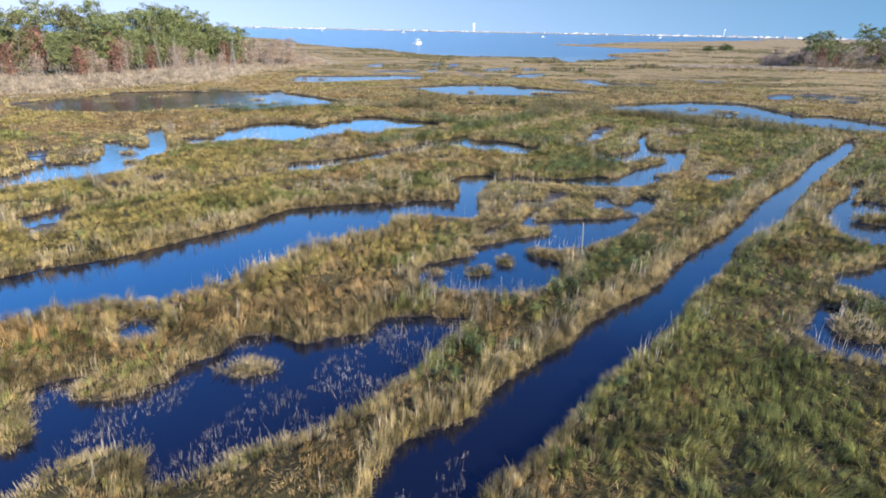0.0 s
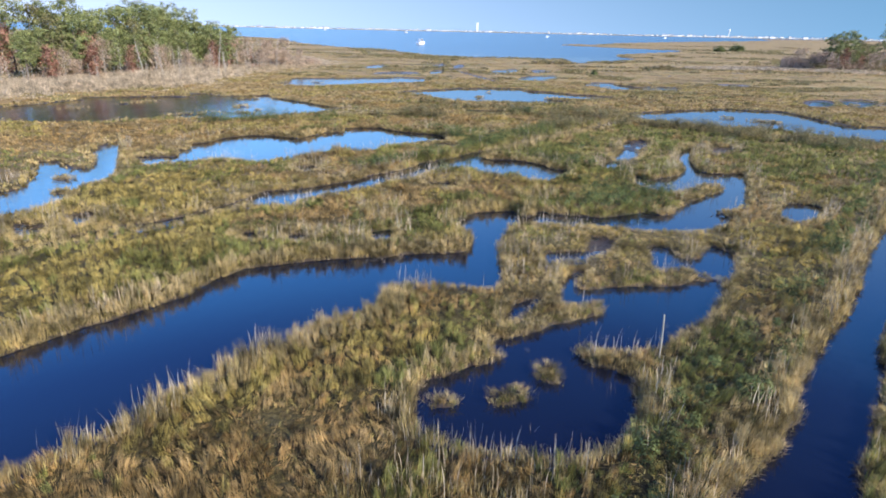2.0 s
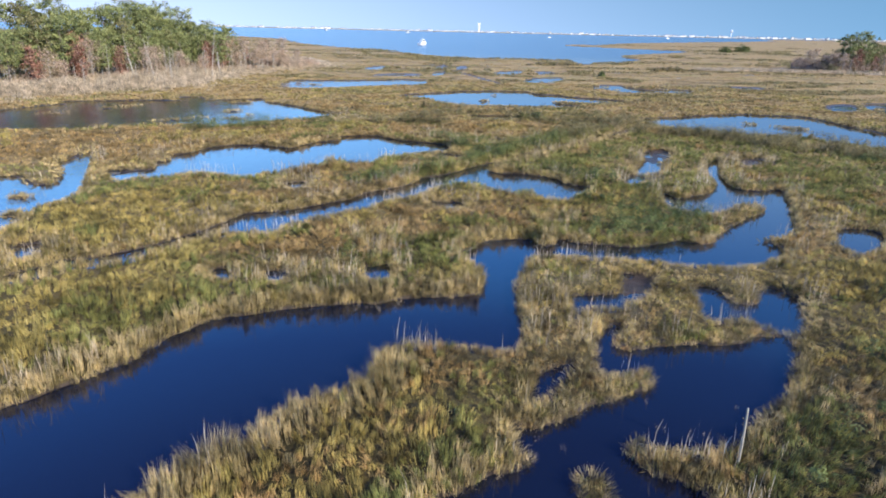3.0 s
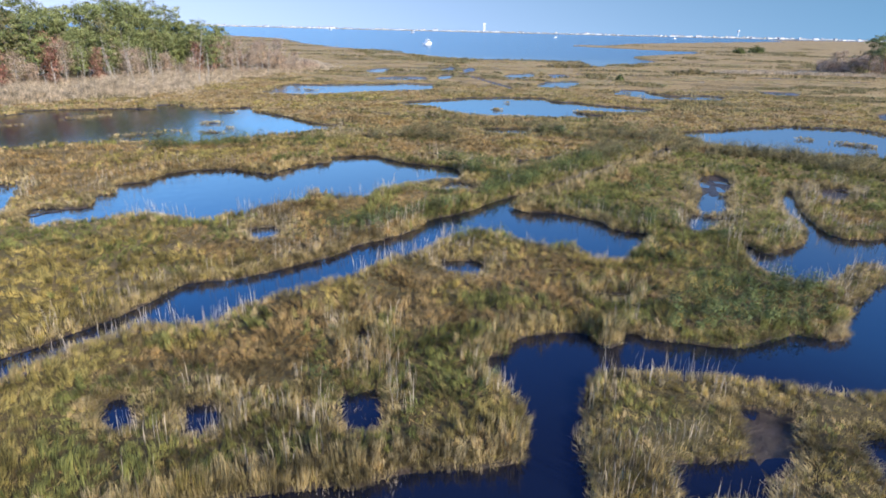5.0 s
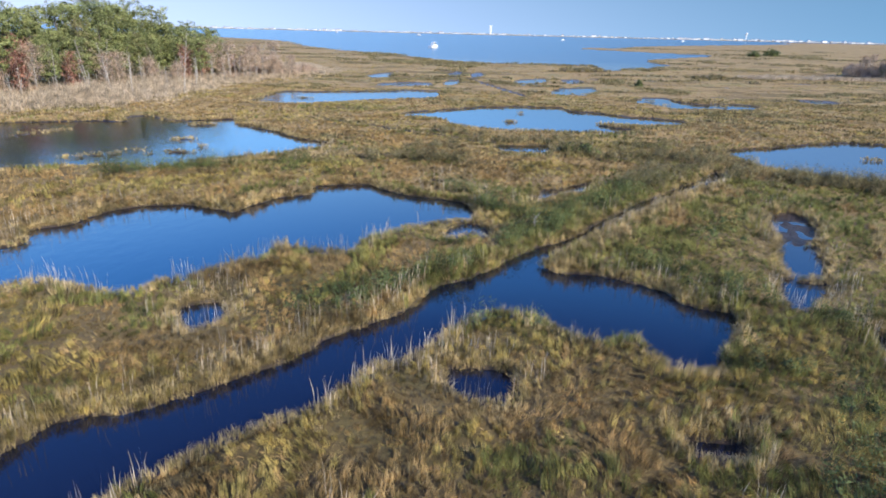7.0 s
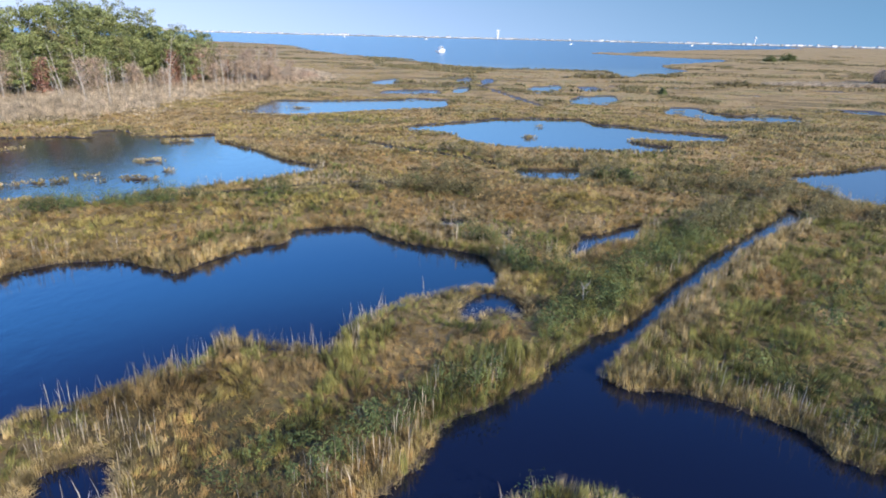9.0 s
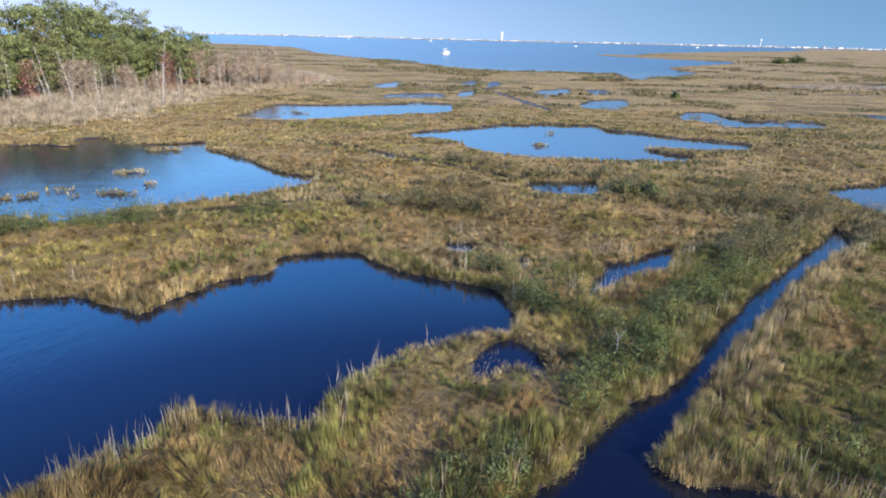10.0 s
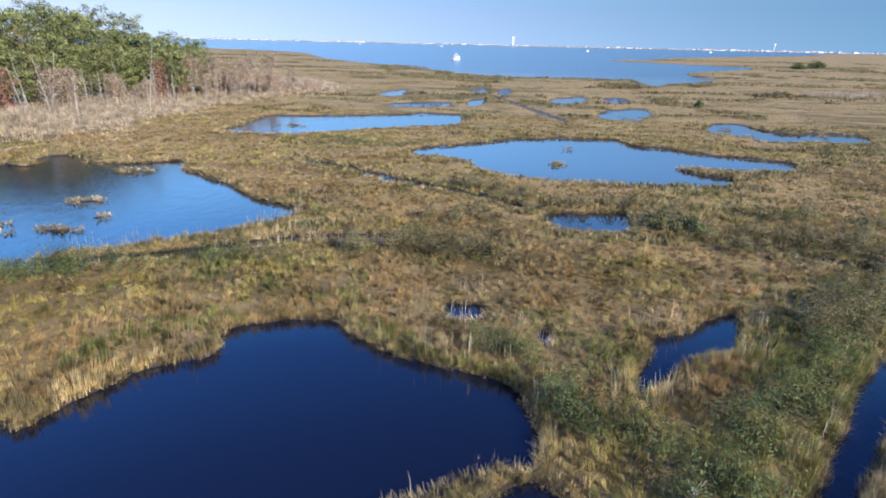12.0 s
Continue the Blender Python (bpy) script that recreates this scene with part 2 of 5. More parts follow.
DARKGLASS = solid("window_glass", [(0.3, (0.03, 0.04, 0.05)), (0.7, (0.05, 0.06, 0.08))], 0.4, 0.1, 0)
SAND = solid("far_shore_land", [(0.35, (0.12, 0.13, 0.09)), (0.6, (0.30, 0.27, 0.20))], 0.02, 0.9, 0)

# ---- plan of the water ----
rng = np.random.default_rng(7)
BODIES, ISLETS = [], []


def vnoise(x, y, size, seed=0):
    """Smooth noise from 0 to 1 with cells of that many metres."""
    x, y = np.asarray(x) / size, np.asarray(y) / size
    ix, iy = np.floor(x).astype(np.int64), np.floor(y).astype(np.int64)
    fx, fy = x - ix, y - iy
    fx, fy = fx * fx * (3 - 2 * fx), fy * fy * (3 - 2 * fy)

    def cell(a, b):
        h = (a * 374761393 + b * 668265263 + seed * 974634777) & 0xFFFFFFFF
        h = ((h ^ (h >> 13)) * 1274126177) & 0xFFFFFFFF
        return ((h ^ (h >> 16)) & 0xFFFF) / 65535.0

    low = cell(ix, iy) * (1 - fx) + cell(ix + 1, iy) * fx
    high = cell(ix, iy + 1) * (1 - fx) + cell(ix + 1, iy + 1) * fx
    return low * (1 - fy) + high * fy


def rounded(outline, steps=4, closed=True):
    """A soft curve through the corners of an outline."""
    p = np.array(outline, float)
    n = len(p)
    out = []
    for i in range(n if closed else n - 1):
        a, b, c, d = (p[(i + k) % n] if closed else p[min(max(i + k, 0), n - 1)] for k in (-1, 0, 1, 2))
        for s in np.arange(steps) / steps:
            out.append(0.5 * (2 * b + (c - a) * s + (2 * a - 5 * b + 4 * c - d) * s * s + (3 * b - a - 3 * c + d) * s ** 3))
    return np.array(out if closed else out + [p[-1]])


MUD = []


def mud_pan(*outline):
    BODIES.append((rounded(outline), 0.3))
    MUD.append((BODIES[-1][0], 0.0))


LOW = [(5.0, 33.0, 5.0, 0.62), (14.0, 50.0, 7.0, 0.68), (-28.0, 53.0, 9.0, 0.62), (10.0, 39.5, 5.0, 0.42), (5.5, 39.8, 3.0, 0.45), (-10.0, 52.0, 6.0, 0.8), (-9.0, 15.6, 3.0, 0.6), (-4.0, 13.2, 2.6, 0.6), (-8.3, 12.4, 2.6, 0.5), (16.0, 23.5, 3.0, 0.6)]   # places with short grass: x, y, radius, share of the height


def water_body(*outline, depth=0.6):
    BODIES.append((rounded(outline), depth))
    size = BODIES[-1][0].max(0) - BODIES[-1][0].min(0)
    if max(size) < 7:
        LOW.append((*BODIES[-1][0].mean(0), 0.7 * max(size) + 0.9, 0.62 if BODIES[-1][0][:, 1].mean() < 60 else 0.52))


def narrow_ditch(*line, wide=0.5, dry=False):
    p = rounded(line, 3, False)
    way = np.gradient(p, axis=0)
    side = np.c_[-way[:, 1], way[:, 0]] / np.maximum(np.hypot(*way.T), 1e-6)[:, None] * wide / 2
    BODIES.append((np.concatenate([p + side, (p - side)[::-1]]), 0.3))
    if dry:
        MUD.append((BODIES[-1][0], 0.04))


def islet(x, y, long, wide, turn=0):
    ISLETS.append((x, y, long, wide, radians(turn)))


def line_gap(x, y, line, closed=False):
    """Distance of points from a broken line."""
    a = line
    b = np.roll(line, -1, 0) if closed else line[1:]
    a = a[:len(b)]
    best = np.full(x.shape, 1e9)
    for (ax, ay), (bx, by) in zip(a, b):
        dx, dy = bx - ax, by - ay
        s = np.clip(((x - ax) * dx + (y - ay) * dy) / (dx * dx + dy * dy + 1e-9), 0, 1)
        best = np.minimum(best, (x - ax - s * dx) ** 2 + (y - ay - s * dy) ** 2)
    return np.sqrt(best)


def inside(x, y, line):
    hit = np.zeros(x.shape, bool)
    for (ax, ay), (bx, by) in zip(line, np.roll(line, -1, 0)):
        if ay != by:
            hit ^= ((ay > y) != (by > y)) & (x < (bx - ax) * (y - ay) / (by - ay) + ax)
    return hit


def shore(x, y, margin=5.0):
    """Signed distance from the water's edge: positive on land."""
    gap = np.full(x.shape, margin)
    for line, depth in BODIES:
        low, high = line.min(0) - margin, line.max(0) + margin
        near = np.nonzero((x > low[0]) & (x < high[0]) & (y > low[1]) & (y < high[1]))[0]
        if len(near):
            px, py = x[near], y[near]
            d = line_gap(px, py, line, True)
            gap[near] = np.minimum(gap[near], np.where(inside(px, py, line), -np.minimum(d, depth), d))
    for cx, cy, long, wide, turn in ISLETS:
        u = (x - cx) * math.cos(turn) + (y - cy) * math.sin(turn)
        v = (y - cy) * math.cos(turn) - (x - cx) * math.sin(turn)
        gap = np.maximum(gap, (1 - np.hypot(u / long, v / wide)) * wide)
    far = np.clip(np.hypot(x, y) / 60, 1, 6)
    return gap + 0.24 * far ** 0.5 * (vnoise(x, y, 0.9 * far, 3) - 0.5) + 0.16 * (vnoise(x, y, 0.35, 4) - 0.5)


water_body((-10.9, 16.3), (-10.5, 16.8), (-10, 17.1), (-9.4, 17.1), (-9.3, 16), (-8.5, 16.1), (-7.6, 16.6), (-7.2, 17.4), (-6.9, 18.3), (-6.5, 18.8), (-6.3, 19.5), (-5.9, 20.2), (-4.9, 20.5), (-4.2, 20.1), (-3.2, 20.3), (-2, 20.9), (-1.8, 21.8), (-1.1, 22.4), (0.2, 22.5), (1.6, 22.5), (1.4, 21), (0.8, 19.8), (0.3, 18.5), (-0.3, 17.5), (-1, 16.2), (-2, 15.2), (-3.1, 14.5), (-3.7, 14), (-4.4, 13.1), (-5.2, 12.7), (-6, 13.5), (-6.1, 13.9), (-6.9, 13.7), (-7.6, 13.2), (-8, 12), (-10.2, 11.2), (-11.2, 12.4), (-9.8, 13.5), (-9.2, 14), (-9.8, 15))
water_body((-0.2, 12.5), (-0.2, 13), (-0.1, 14.7), (0.9, 15.7), (1.9, 16.4), (2.7, 18.1), (3.6, 19.2), (5.1, 21.1), (6.5, 23.3), (9, 26), (10.6, 28.7), (12.4, 31.3), (16.2, 36.5), (19.7, 42), (24.4, 48.3), (29.9, 56.6), (38.2, 68.2), (39.3, 67.8), (35.9, 61.6), (26.9, 48.8), (22, 41.4), (18.3, 35.8), (15.2, 32.4), (13, 28.5), (10.5, 25), (9.1, 22.3), (7.2, 20), (5.6, 17.7), (4.5, 15.8), (3.5, 14.4), (2.5, 13.2), (2.2, 12.1))
water_body((-18.8, 23), (-17.8, 23.9), (-16.8, 25.1), (-15.5, 25.9), (-14.1, 27.5), (-10.8, 32.2), (-10.5, 33.1), (-10, 34.4), (-9.4, 35.6), (-8.1, 36.4), (-6.2, 37.3), (-4.4, 37.7), (-2.5, 38.5), (-0.3, 39.1), (0.1, 39.5), (0.1, 41), (-0.6, 42.6), (-1.3, 44), (-0.6, 44.4), (-0.2, 45.1), (0.2, 45.9), (1.6, 46.3), (2.6, 46.3), (2.9, 45.6), (3.4, 45.5), (3.9, 46.5), (4.4, 46.3), (3.7, 43.8), (2.8, 43.6), (2.2, 42.9), (1.6, 39.5), (1.9, 36.8), (1.6, 34.8), (0.8, 34.4), (-1.4, 34.5), (-2.6, 33.9), (-3.1, 32.1), (-4.3, 31.1), (-5, 30.3), (-5.3, 29.1), (-5.9, 28.5), (-6.4, 27.9), (-9.3, 22.5), (-11.6, 21.9), (-12.7, 21.2), (-13.6, 20.4), (-15.2, 19.3))
water_body((3.9, 46.2), (5.3, 46.1), (7.5, 46), (9, 46.9), (10.1, 47.3), (11.3, 46.9), (12, 48.2), (13.3, 50), (14.9, 52), (16.2, 53.2), (16.8, 54.7), (15.6, 54.6), (14.4, 53.2), (13.2, 52.2), (12.2, 52), (11.2, 52.8), (10.8, 54.3), (11.6, 57.4), (12.2, 56.2), (12.9, 56.4), (14.6, 57.9), (15.6, 59.5), (16.1, 61.3), (16.2, 63.5), (17.7, 67.8), (19.2, 70), (18.7, 67.8), (17.6, 64.3), (17.1, 60), (18.1, 59.1), (20, 59.7), (19.8, 58.2), (18.9, 55.4), (17.4, 51.3), (16.1, 48.8), (14.2, 47.7), (14.8, 47.4), (14.3, 45.3), (12.1, 43.6), (9.7, 43.2), (7.2, 43.6), (5.1, 43.7), (3.4, 43.8))
water_body((-0.8, 27.1), (-0.3, 28), (1.3, 29), (1.5, 29.7), (1.2, 30.6), (2.1, 30.8), (3.1, 31.6), (4.2, 32.3), (5.4, 33.2), (5.5, 33.8), (4.7, 33.4), (3.9, 33.4), (4, 35.4), (4.6, 37), (5.4, 37.1), (5, 36.1), (4.8, 35.4), (5.4, 35.5), (7.2, 36.1), (9.1, 36.3), (9.7, 37), (10.9, 37.1), (11, 36.3), (9.7, 33.5), (8.9, 32.4), (7.9, 31.5), (7.1, 30.5), (6.4, 30.1), (5.3, 30), (4.3, 29.8), (4.5, 30.6), (4.3, 29.8), (4.9, 29.2), (5.6, 28.7), (5.7, 28.1), (5.3, 26), (4.4, 25), (3.4, 24.3), (2.2, 24.3), (1.2, 24.4), (0.1, 24.7), (-0.6, 25.1))
water_body((-17.5, 40.6), (-16.6, 41.4), (-15.8, 42.4), (-15.1, 43.6), (-14.3, 45), (-13.9, 46.2), (-13.4, 48.3), (-11.9, 49.1), (-10.5, 50.2), (-9.4, 51.5), (-8.4, 52.7), (-7.8, 53.7), (-6.9, 55), (-5.4, 56.6), (-4.5, 59), (-2.9, 60.6), (-1.2, 62.9), (-0.2, 63), (-0.1, 62.2), (0.6, 61.5), (2.1, 61.6), (4.9, 60.2), (5.6, 58.8), (7.2, 58.3), (6.8, 56.9), (5.1, 53.7), (3.8, 53.2), (3.3, 54.2), (2.8, 55.3), (1.4, 54.8), (0.2, 55.6), (-0.9, 56.7), (-2.9, 56.1), (-4.1, 53.9), (-4.8, 52.6), (-5.9, 51.7), (-6.7, 49.9), (-8.3, 48.6), (-9, 47.7), (-9.7, 46.7), (-10.2, 45.7), (-10.8, 44.8), (-11.9, 44.5), (-13, 44.1), (-13.8, 42.7), (-14.5, 41.4), (-15.3, 40.2), (-16.6, 39.5))
water_body((-2.2, 61.7), (-0.1, 64.7), (1.3, 66.2), (4, 70.6), (6, 73.8), (9.2, 78), (12.6, 82.5), (14.5, 84.8), (13.6, 81.4), (9.2, 76.1), (6, 71.4), (3.4, 67.8), (1.8, 65), (0.8, 63.4), (-0.6, 61.6))
water_body((-26.7, 56.5), (-25.9, 57.5), (-24.2, 58.1), (-25.2, 60.1), (-24.6, 61.2), (-25.9, 63), (-24.3, 64.3), (-23.9, 67.1), (-22, 68.6), (-19.4, 68.8), (-17.3, 67.8), (-16.8, 68.9), (-15.9, 71.4), (-14.3, 72.6), (-14.6, 74.4), (-13.5, 75.4), (-11.1, 75.9), (-10.2, 75), (-8.5, 73.8), (-7.5, 73.6), (-6.3, 73.1), (-4.4, 72.5), (-3.7, 71.1), (-3.6, 68.7), (-5, 68.1), (-6.8, 66.6), (-8.3, 64.5), (-8.7, 63), (-8.7, 62.2), (-10.7, 62.1), (-12.4, 62), (-12.5, 61), (-13.1, 60.2), (-13.9, 59.2), (-14.6, 58.2), (-15.4, 57.6), (-16.4, 56.4), (-18.6, 56.5), (-20.8, 56.8), (-21.8, 55.5), (-23.3, 54.7), (-24.2, 53.9))
water_body((-32.5, 35.5), (-30.8, 39.4), (-31, 43.6), (-28.9, 45.7), (-28.6, 46.7), (-29.1, 48.3), (-30.6, 50.9), (-32.5, 53.5), (-32.8, 54.5), (-30.6, 53.8), (-29.3, 52.5), (-28.1, 52.7), (-29.1, 55.2), (-31.6, 58.6), (-32, 61.1), (-31.9, 63.2), (-27.2, 55.5), (-25.1, 51.8), (-24.2, 49), (-24.6, 47.3), (-23.7, 44.2), (-23.7, 43), (-23.9, 41.7), (-24.9, 40.3), (-26.4, 38.6), (-28.7, 36.8))
water_body((-59.8, 91.8), (-50.5, 96.5), (-46.2, 98.3), (-42.9, 98.5), (-45.2, 101.2), (-44.7, 103.8), (-41.6, 102.7), (-37.9, 101), (-32.9, 103.6), (-31.1, 100.3), (-25.7, 96.4), (-22, 92.9), (-18.7, 91.4), (-18, 90.2), (-18, 87.9), (-20.1, 85.3), (-23, 82.2), (-26, 80.2), (-27.5, 78.7), (-35.1, 75.6), (-38.2, 73.9), (-39.6, 72.1), (-49.8, 70.2), (-57.5, 74.6), (-59.7, 78.4), (-57.9, 82.3), (-54.9, 91.8))
water_body((-39, 120.6), (-39, 127.1), (-39.6, 133), (-39.5, 137.1), (-33.7, 138.4), (-25.1, 142.8), (-15.8, 146.8), (-13.8, 142.4), (-13.4, 134.3), (-18, 130.5), (-23.9, 125.9), (-28.1, 122.1), (-32.5, 119.8), (-36.5, 120))
water_body((-15.8, 113.6), (-13.3, 117.2), (-8.7, 121.2), (-5.6, 124.5), (1.2, 126.6), (5.3, 127.3), (6.7, 122.9), (10.2, 121.7), (12.8, 119.5), (17.5, 117.8), (20, 115.3), (18.1, 111.3), (15.4, 110.9), (12.6, 110.4), (9, 110.8), (9.2, 109.6), (11.1, 107.8), (12.5, 107.3), (11, 103.8), (9.1, 102.9), (4.5, 102.6), (-0.2, 102.3), (-5, 103.6), (-8.1, 105.7), (-9.4, 108.6), (-11.9, 110.6), (-14.7, 110.7))
water_body((18.1, 95.1), (23.1, 98.2), (31.6, 103.1), (37.7, 102.9), (41.2, 101.8), (42.9, 90.6), (47.4, 89.3), (51, 83.2), (53.9, 80), (48.9, 72.3), (45.7, 74), (40.8, 74.7), (31, 83.5), (25.7, 83.6), (21.2, 85.1), (18.7, 88))
water_body((-3.2, 92.9), (-1.8, 93.7), (-0.4, 93.8), (2.1, 94.3), (1.8, 90.1), (-0.4, 89.4), (-2, 89.8), (-3, 91))
water_body((-0.4, 73.9), (0.2, 74.9), (0.5, 76.5), (1.6, 77.2), (2.7, 78.4), (4.3, 79.5), (4.2, 78.4), (3.3, 75.9), (1.6, 74.9), (0.9, 73.9), (0, 72.8), (-0.6, 72.4))
water_body((18.6, 141.9), (21.6, 146.4), (24.3, 147.2), (25.5, 142.1), (28, 138.5), (32.1, 139.8), (34.8, 139.4), (36.7, 137.1), (34, 131.6), (31.4, 130.8), (27.6, 131.3), (23.6, 129), (21.4, 130.4), (19.1, 134.7), (17.9, 135.6))
water_body((5.4, 151.1), (7.9, 159.5), (14.4, 163.6), (13.4, 152.6), (10.6, 147.2), (6.2, 146.5))
water_body((-34.7, 174.7), (-34.4, 186.6), (-32.2, 191.1), (-29.7, 182.6), (-30, 172))
mud_pan((-27.8, 157.9), (-24, 163.5), (-20.1, 163.9), (-17.9, 162.6), (-17.3, 157.4), (-25.9, 153.2))
water_body((-15.3, 161.6), (-15.6, 169.1), (-13.9, 173.5), (-12.6, 166), (-13.7, 158.8))
water_body((-1.4, 170.4), (0.5, 180.6), (5.7, 185.5), (5.7, 176.4), (1.5, 166.6))
mud_pan((9.9, 187.3), (13.6, 186), (14.2, 176.5), (10.2, 171.5))
mud_pan((-17.8, 196), (-15, 201), (-14.1, 186.7), (-16, 184.3))
mud_pan((-12, 195), (-9.9, 203.4), (-8.8, 190.7), (-10.8, 183.6))
water_body((-7.3, 77.9), (-6.7, 78.4), (-5.6, 78), (-5.6, 76.9), (-6.7, 76.7))
water_body((-3.6, 76.2), (-3.3, 76.5), (-2.9, 76.3), (-3.1, 75.2), (-3.4, 75.2))
water_body((-5, 66.1), (-4.7, 67.2), (-4.3, 67.8), (-3.5, 68.1), (-2.9, 67.5), (-2.5, 66.7), (-2.6, 65.7), (-3.1, 66.1), (-3.6, 66.1), (-4.1, 65.6), (-4.6, 65.2), (-4.9, 65.3))
water_body((-3.5, 52.5), (-2.9, 52.8), (-1.8, 52.8), (-1.2, 52.3), (-1.2, 51.2), (-1.8, 50.8), (-2.6, 50.9), (-3.2, 51.4))
mud_pan((13.5, 72.2), (15.2, 73.7), (15.9, 72.3), (14.6, 68.2), (12.6, 67.6))
mud_pan((21.1, 70), (22.6, 71.2), (23.2, 70.3), (21.5, 67), (20, 66.8))
water_body((12.2, 67.2), (12.9, 67.6), (14, 67), (12.8, 63.2), (11.9, 62.6), (11, 62.5), (11.2, 64.3))
water_body((9.7, 60.4), (10.6, 62.3), (11.4, 62.1), (12.3, 61.8), (10.8, 59.6), (10.1, 58.8), (9.4, 58.9))
water_body((-11.5, 40), (-11.5, 40.4), (-10.9, 40.5), (-10.5, 40.1), (-9.9, 39.2), (-10.3, 38.8), (-10.7, 39))
water_body((-9.3, 40), (-9.1, 40.5), (-8.4, 40.7), (-8.1, 40.5), (-7.7, 39.6), (-8.1, 39.1), (-8.6, 39))
water_body((-5.2, 41.3), (-4.6, 41.7), (-3.9, 41.9), (-3.6, 40.5), (-3.8, 39.8), (-4.3, 39.6), (-4.7, 39.9))
water_body((-6.1, 40.9), (-5.7, 41.2), (-5.5, 40.6), (-5.8, 40.0))
mud_pan((-5.7, 45.2), (-5.2, 45.4), (-4.8, 45.1), (-4.8, 44.1), (-5.3, 44))
mud_pan((2.9, 50.1), (3.7, 50.2), (4.7, 50.1), (4.5, 49.3), (3.6, 49), (3, 49.2))
water_body((8.8, 40.9), (9.5, 41.4), (10, 40.8), (10.2, 39.9), (11, 39.8), (11.4, 40.9), (12.2, 41.5), (12.7, 40.8), (12.8, 40), (11.9, 37.5), (11.1, 37), (10.3, 37.4), (9.7, 38.1), (8.5, 37.9))
mud_pan((5.9, 41.3), (6.4, 42.1), (7.7, 42.1), (7.1, 40.2), (6.3, 39.2), (5.7, 39.2))
water_body((3.6, 39.4), (4.5, 39.7), (5.8, 40.2), (6, 42), (6.6, 42.3), (7.4, 42.3), (6.4, 40.9), (5.8, 38.7), (4.4, 38.1), (3.6, 37.6))
water_body((1.8, 33.1), (2.3, 33.9), (3.1, 34.2), (3.3, 33.8), (2.5, 32.2), (2.2, 31.8), (1.8, 31.8))
water_body((22, 38.5), (24.5, 42.3), (25.7, 43.5), (26.5, 44.5), (28.1, 47.5), (29.6, 48.1), (27, 44.1), (26, 42.6), (26.8, 43.2), (27.4, 42), (30.5, 41.5), (31, 40), (27.2, 38.9), (25.1, 38.5), (23.4, 37.9), (24.3, 37.4), (27.5, 37), (27, 34), (24.6, 32.6), (22.3, 32.7), (21.2, 33), (21, 34.3), (21, 35.4), (21.2, 36.7))
water_body((17.5, 28.7), (18.4, 29.3), (19.7, 29.9), (21.3, 31), (24, 31.4), (21.5, 26.6), (19.2, 25), (18, 25.2), (17.8, 25.8), (17.5, 26.9), (17, 27.3))
water_body((15, 25), (15.5, 25.6), (15.8, 25.7), (15.9, 25.2), (16.8, 25.2), (15.2, 23.7), (15, 23.2), (14.9, 22.7), (15.4, 22.3), (16.2, 22), (15.3, 20.6), (14.3, 20.9), (13.6, 21.2), (13.5, 22.1), (13.9, 23.2))
water_body((18.9, 50), (19.9, 50.9), (21.2, 50.8), (21.4, 49.7), (19.3, 46.7), (18, 46.1), (17.8, 47.4))
mud_pan((-10.8, 20.3), (-10.3, 20.9), (-9.4, 21), (-8.8, 19.5), (-9.7, 19.2))
water_body((57.9, 121.4), (61.9, 125.4), (63.3, 122.9), (60.5, 116), (55.6, 109.6), (53.8, 111.5))
water_body((63.6, 118.3), (67.4, 122.1), (65.8, 116.3), (59.9, 106.5), (58, 106.9))
mud_pan((50.6, 118.4), (55.5, 122.6), (56.3, 119.8), (51.6, 110.6), (47.6, 109.6))
mud_pan((-35.5, 48.1), (-35.1, 49.1), (-34, 49.3), (-31.2, 45), (-31.9, 44.4))
mud_pan((-23.1, 31.2), (-22.8, 32.5), (-21.8, 34), (-19.8, 30.2), (-20.5, 29.1))
water_body((-1500, 760), (-500, 680), (-300, 640), (-193, 552), (-141, 446), (-109, 389), (-82.6, 349), (-64.8, 331), (-41.8, 296), (-26.3, 272), (-12.1, 257), (-1.5, 256), (14, 255), (24.5, 258), (26.2, 241), (26, 227), (31.7, 234), (41.9, 249), (55.3, 278), (54.8, 293), (55.3, 320), (68.7, 350), (99.7, 398), (117, 435), (98, 458), (71.3, 493), (49, 530), (64.5, 582), (87.5, 588), (135, 736), (264, 970), (622, 1585), (1369, 2810), (4300, 3000), (4300, 3390), (-4300, 3390), (-4300, 1200), depth=4.5)
narrow_ditch((-12.7, 182.8), (-7.4, 167.0), (-2.6, 151.5), (0.7, 141.0), wide=1.6, dry=True)
narrow_ditch((-28.6, 77.4), (-26.1, 78.8), (-23.6, 80.0), (-21.0, 81.4), (-18.1, 83.5), (-14.6, 85.5), (-11.4, 86.1), wide=1.5)
narrow_ditch((-24.0, 106.6), (-18.6, 103.4), (-14.1, 100.2), (-7.3, 96.3), (-4.0, 93.6), wide=1.3)
narrow_ditch((-22.8, 30.9), (-22.3, 32.2), (-21.4, 33.5), (-21.2, 34.5), (-20.3, 35.9), (-18.9, 37.5), wide=1.2)
narrow_ditch((-26.8, 54.3), (-26.1, 55.3), (-25.6, 56.7), (-24.2, 58.1), wide=0.5, dry=True)
narrow_ditch((-19, 37.7), (-18.3, 38.8), (-17.9, 39.8), (-17, 40.2), wide=1.3)
mud_pan((-23.4, 39.6), (-22.8, 40), (-21.4, 39.7), (-20.6, 37.8), (-21.5, 37.7))
mud_pan((-21.8, 41.6), (-21.1, 42.3), (-20.1, 42), (-19.4, 40.1), (-20.2, 39.8))
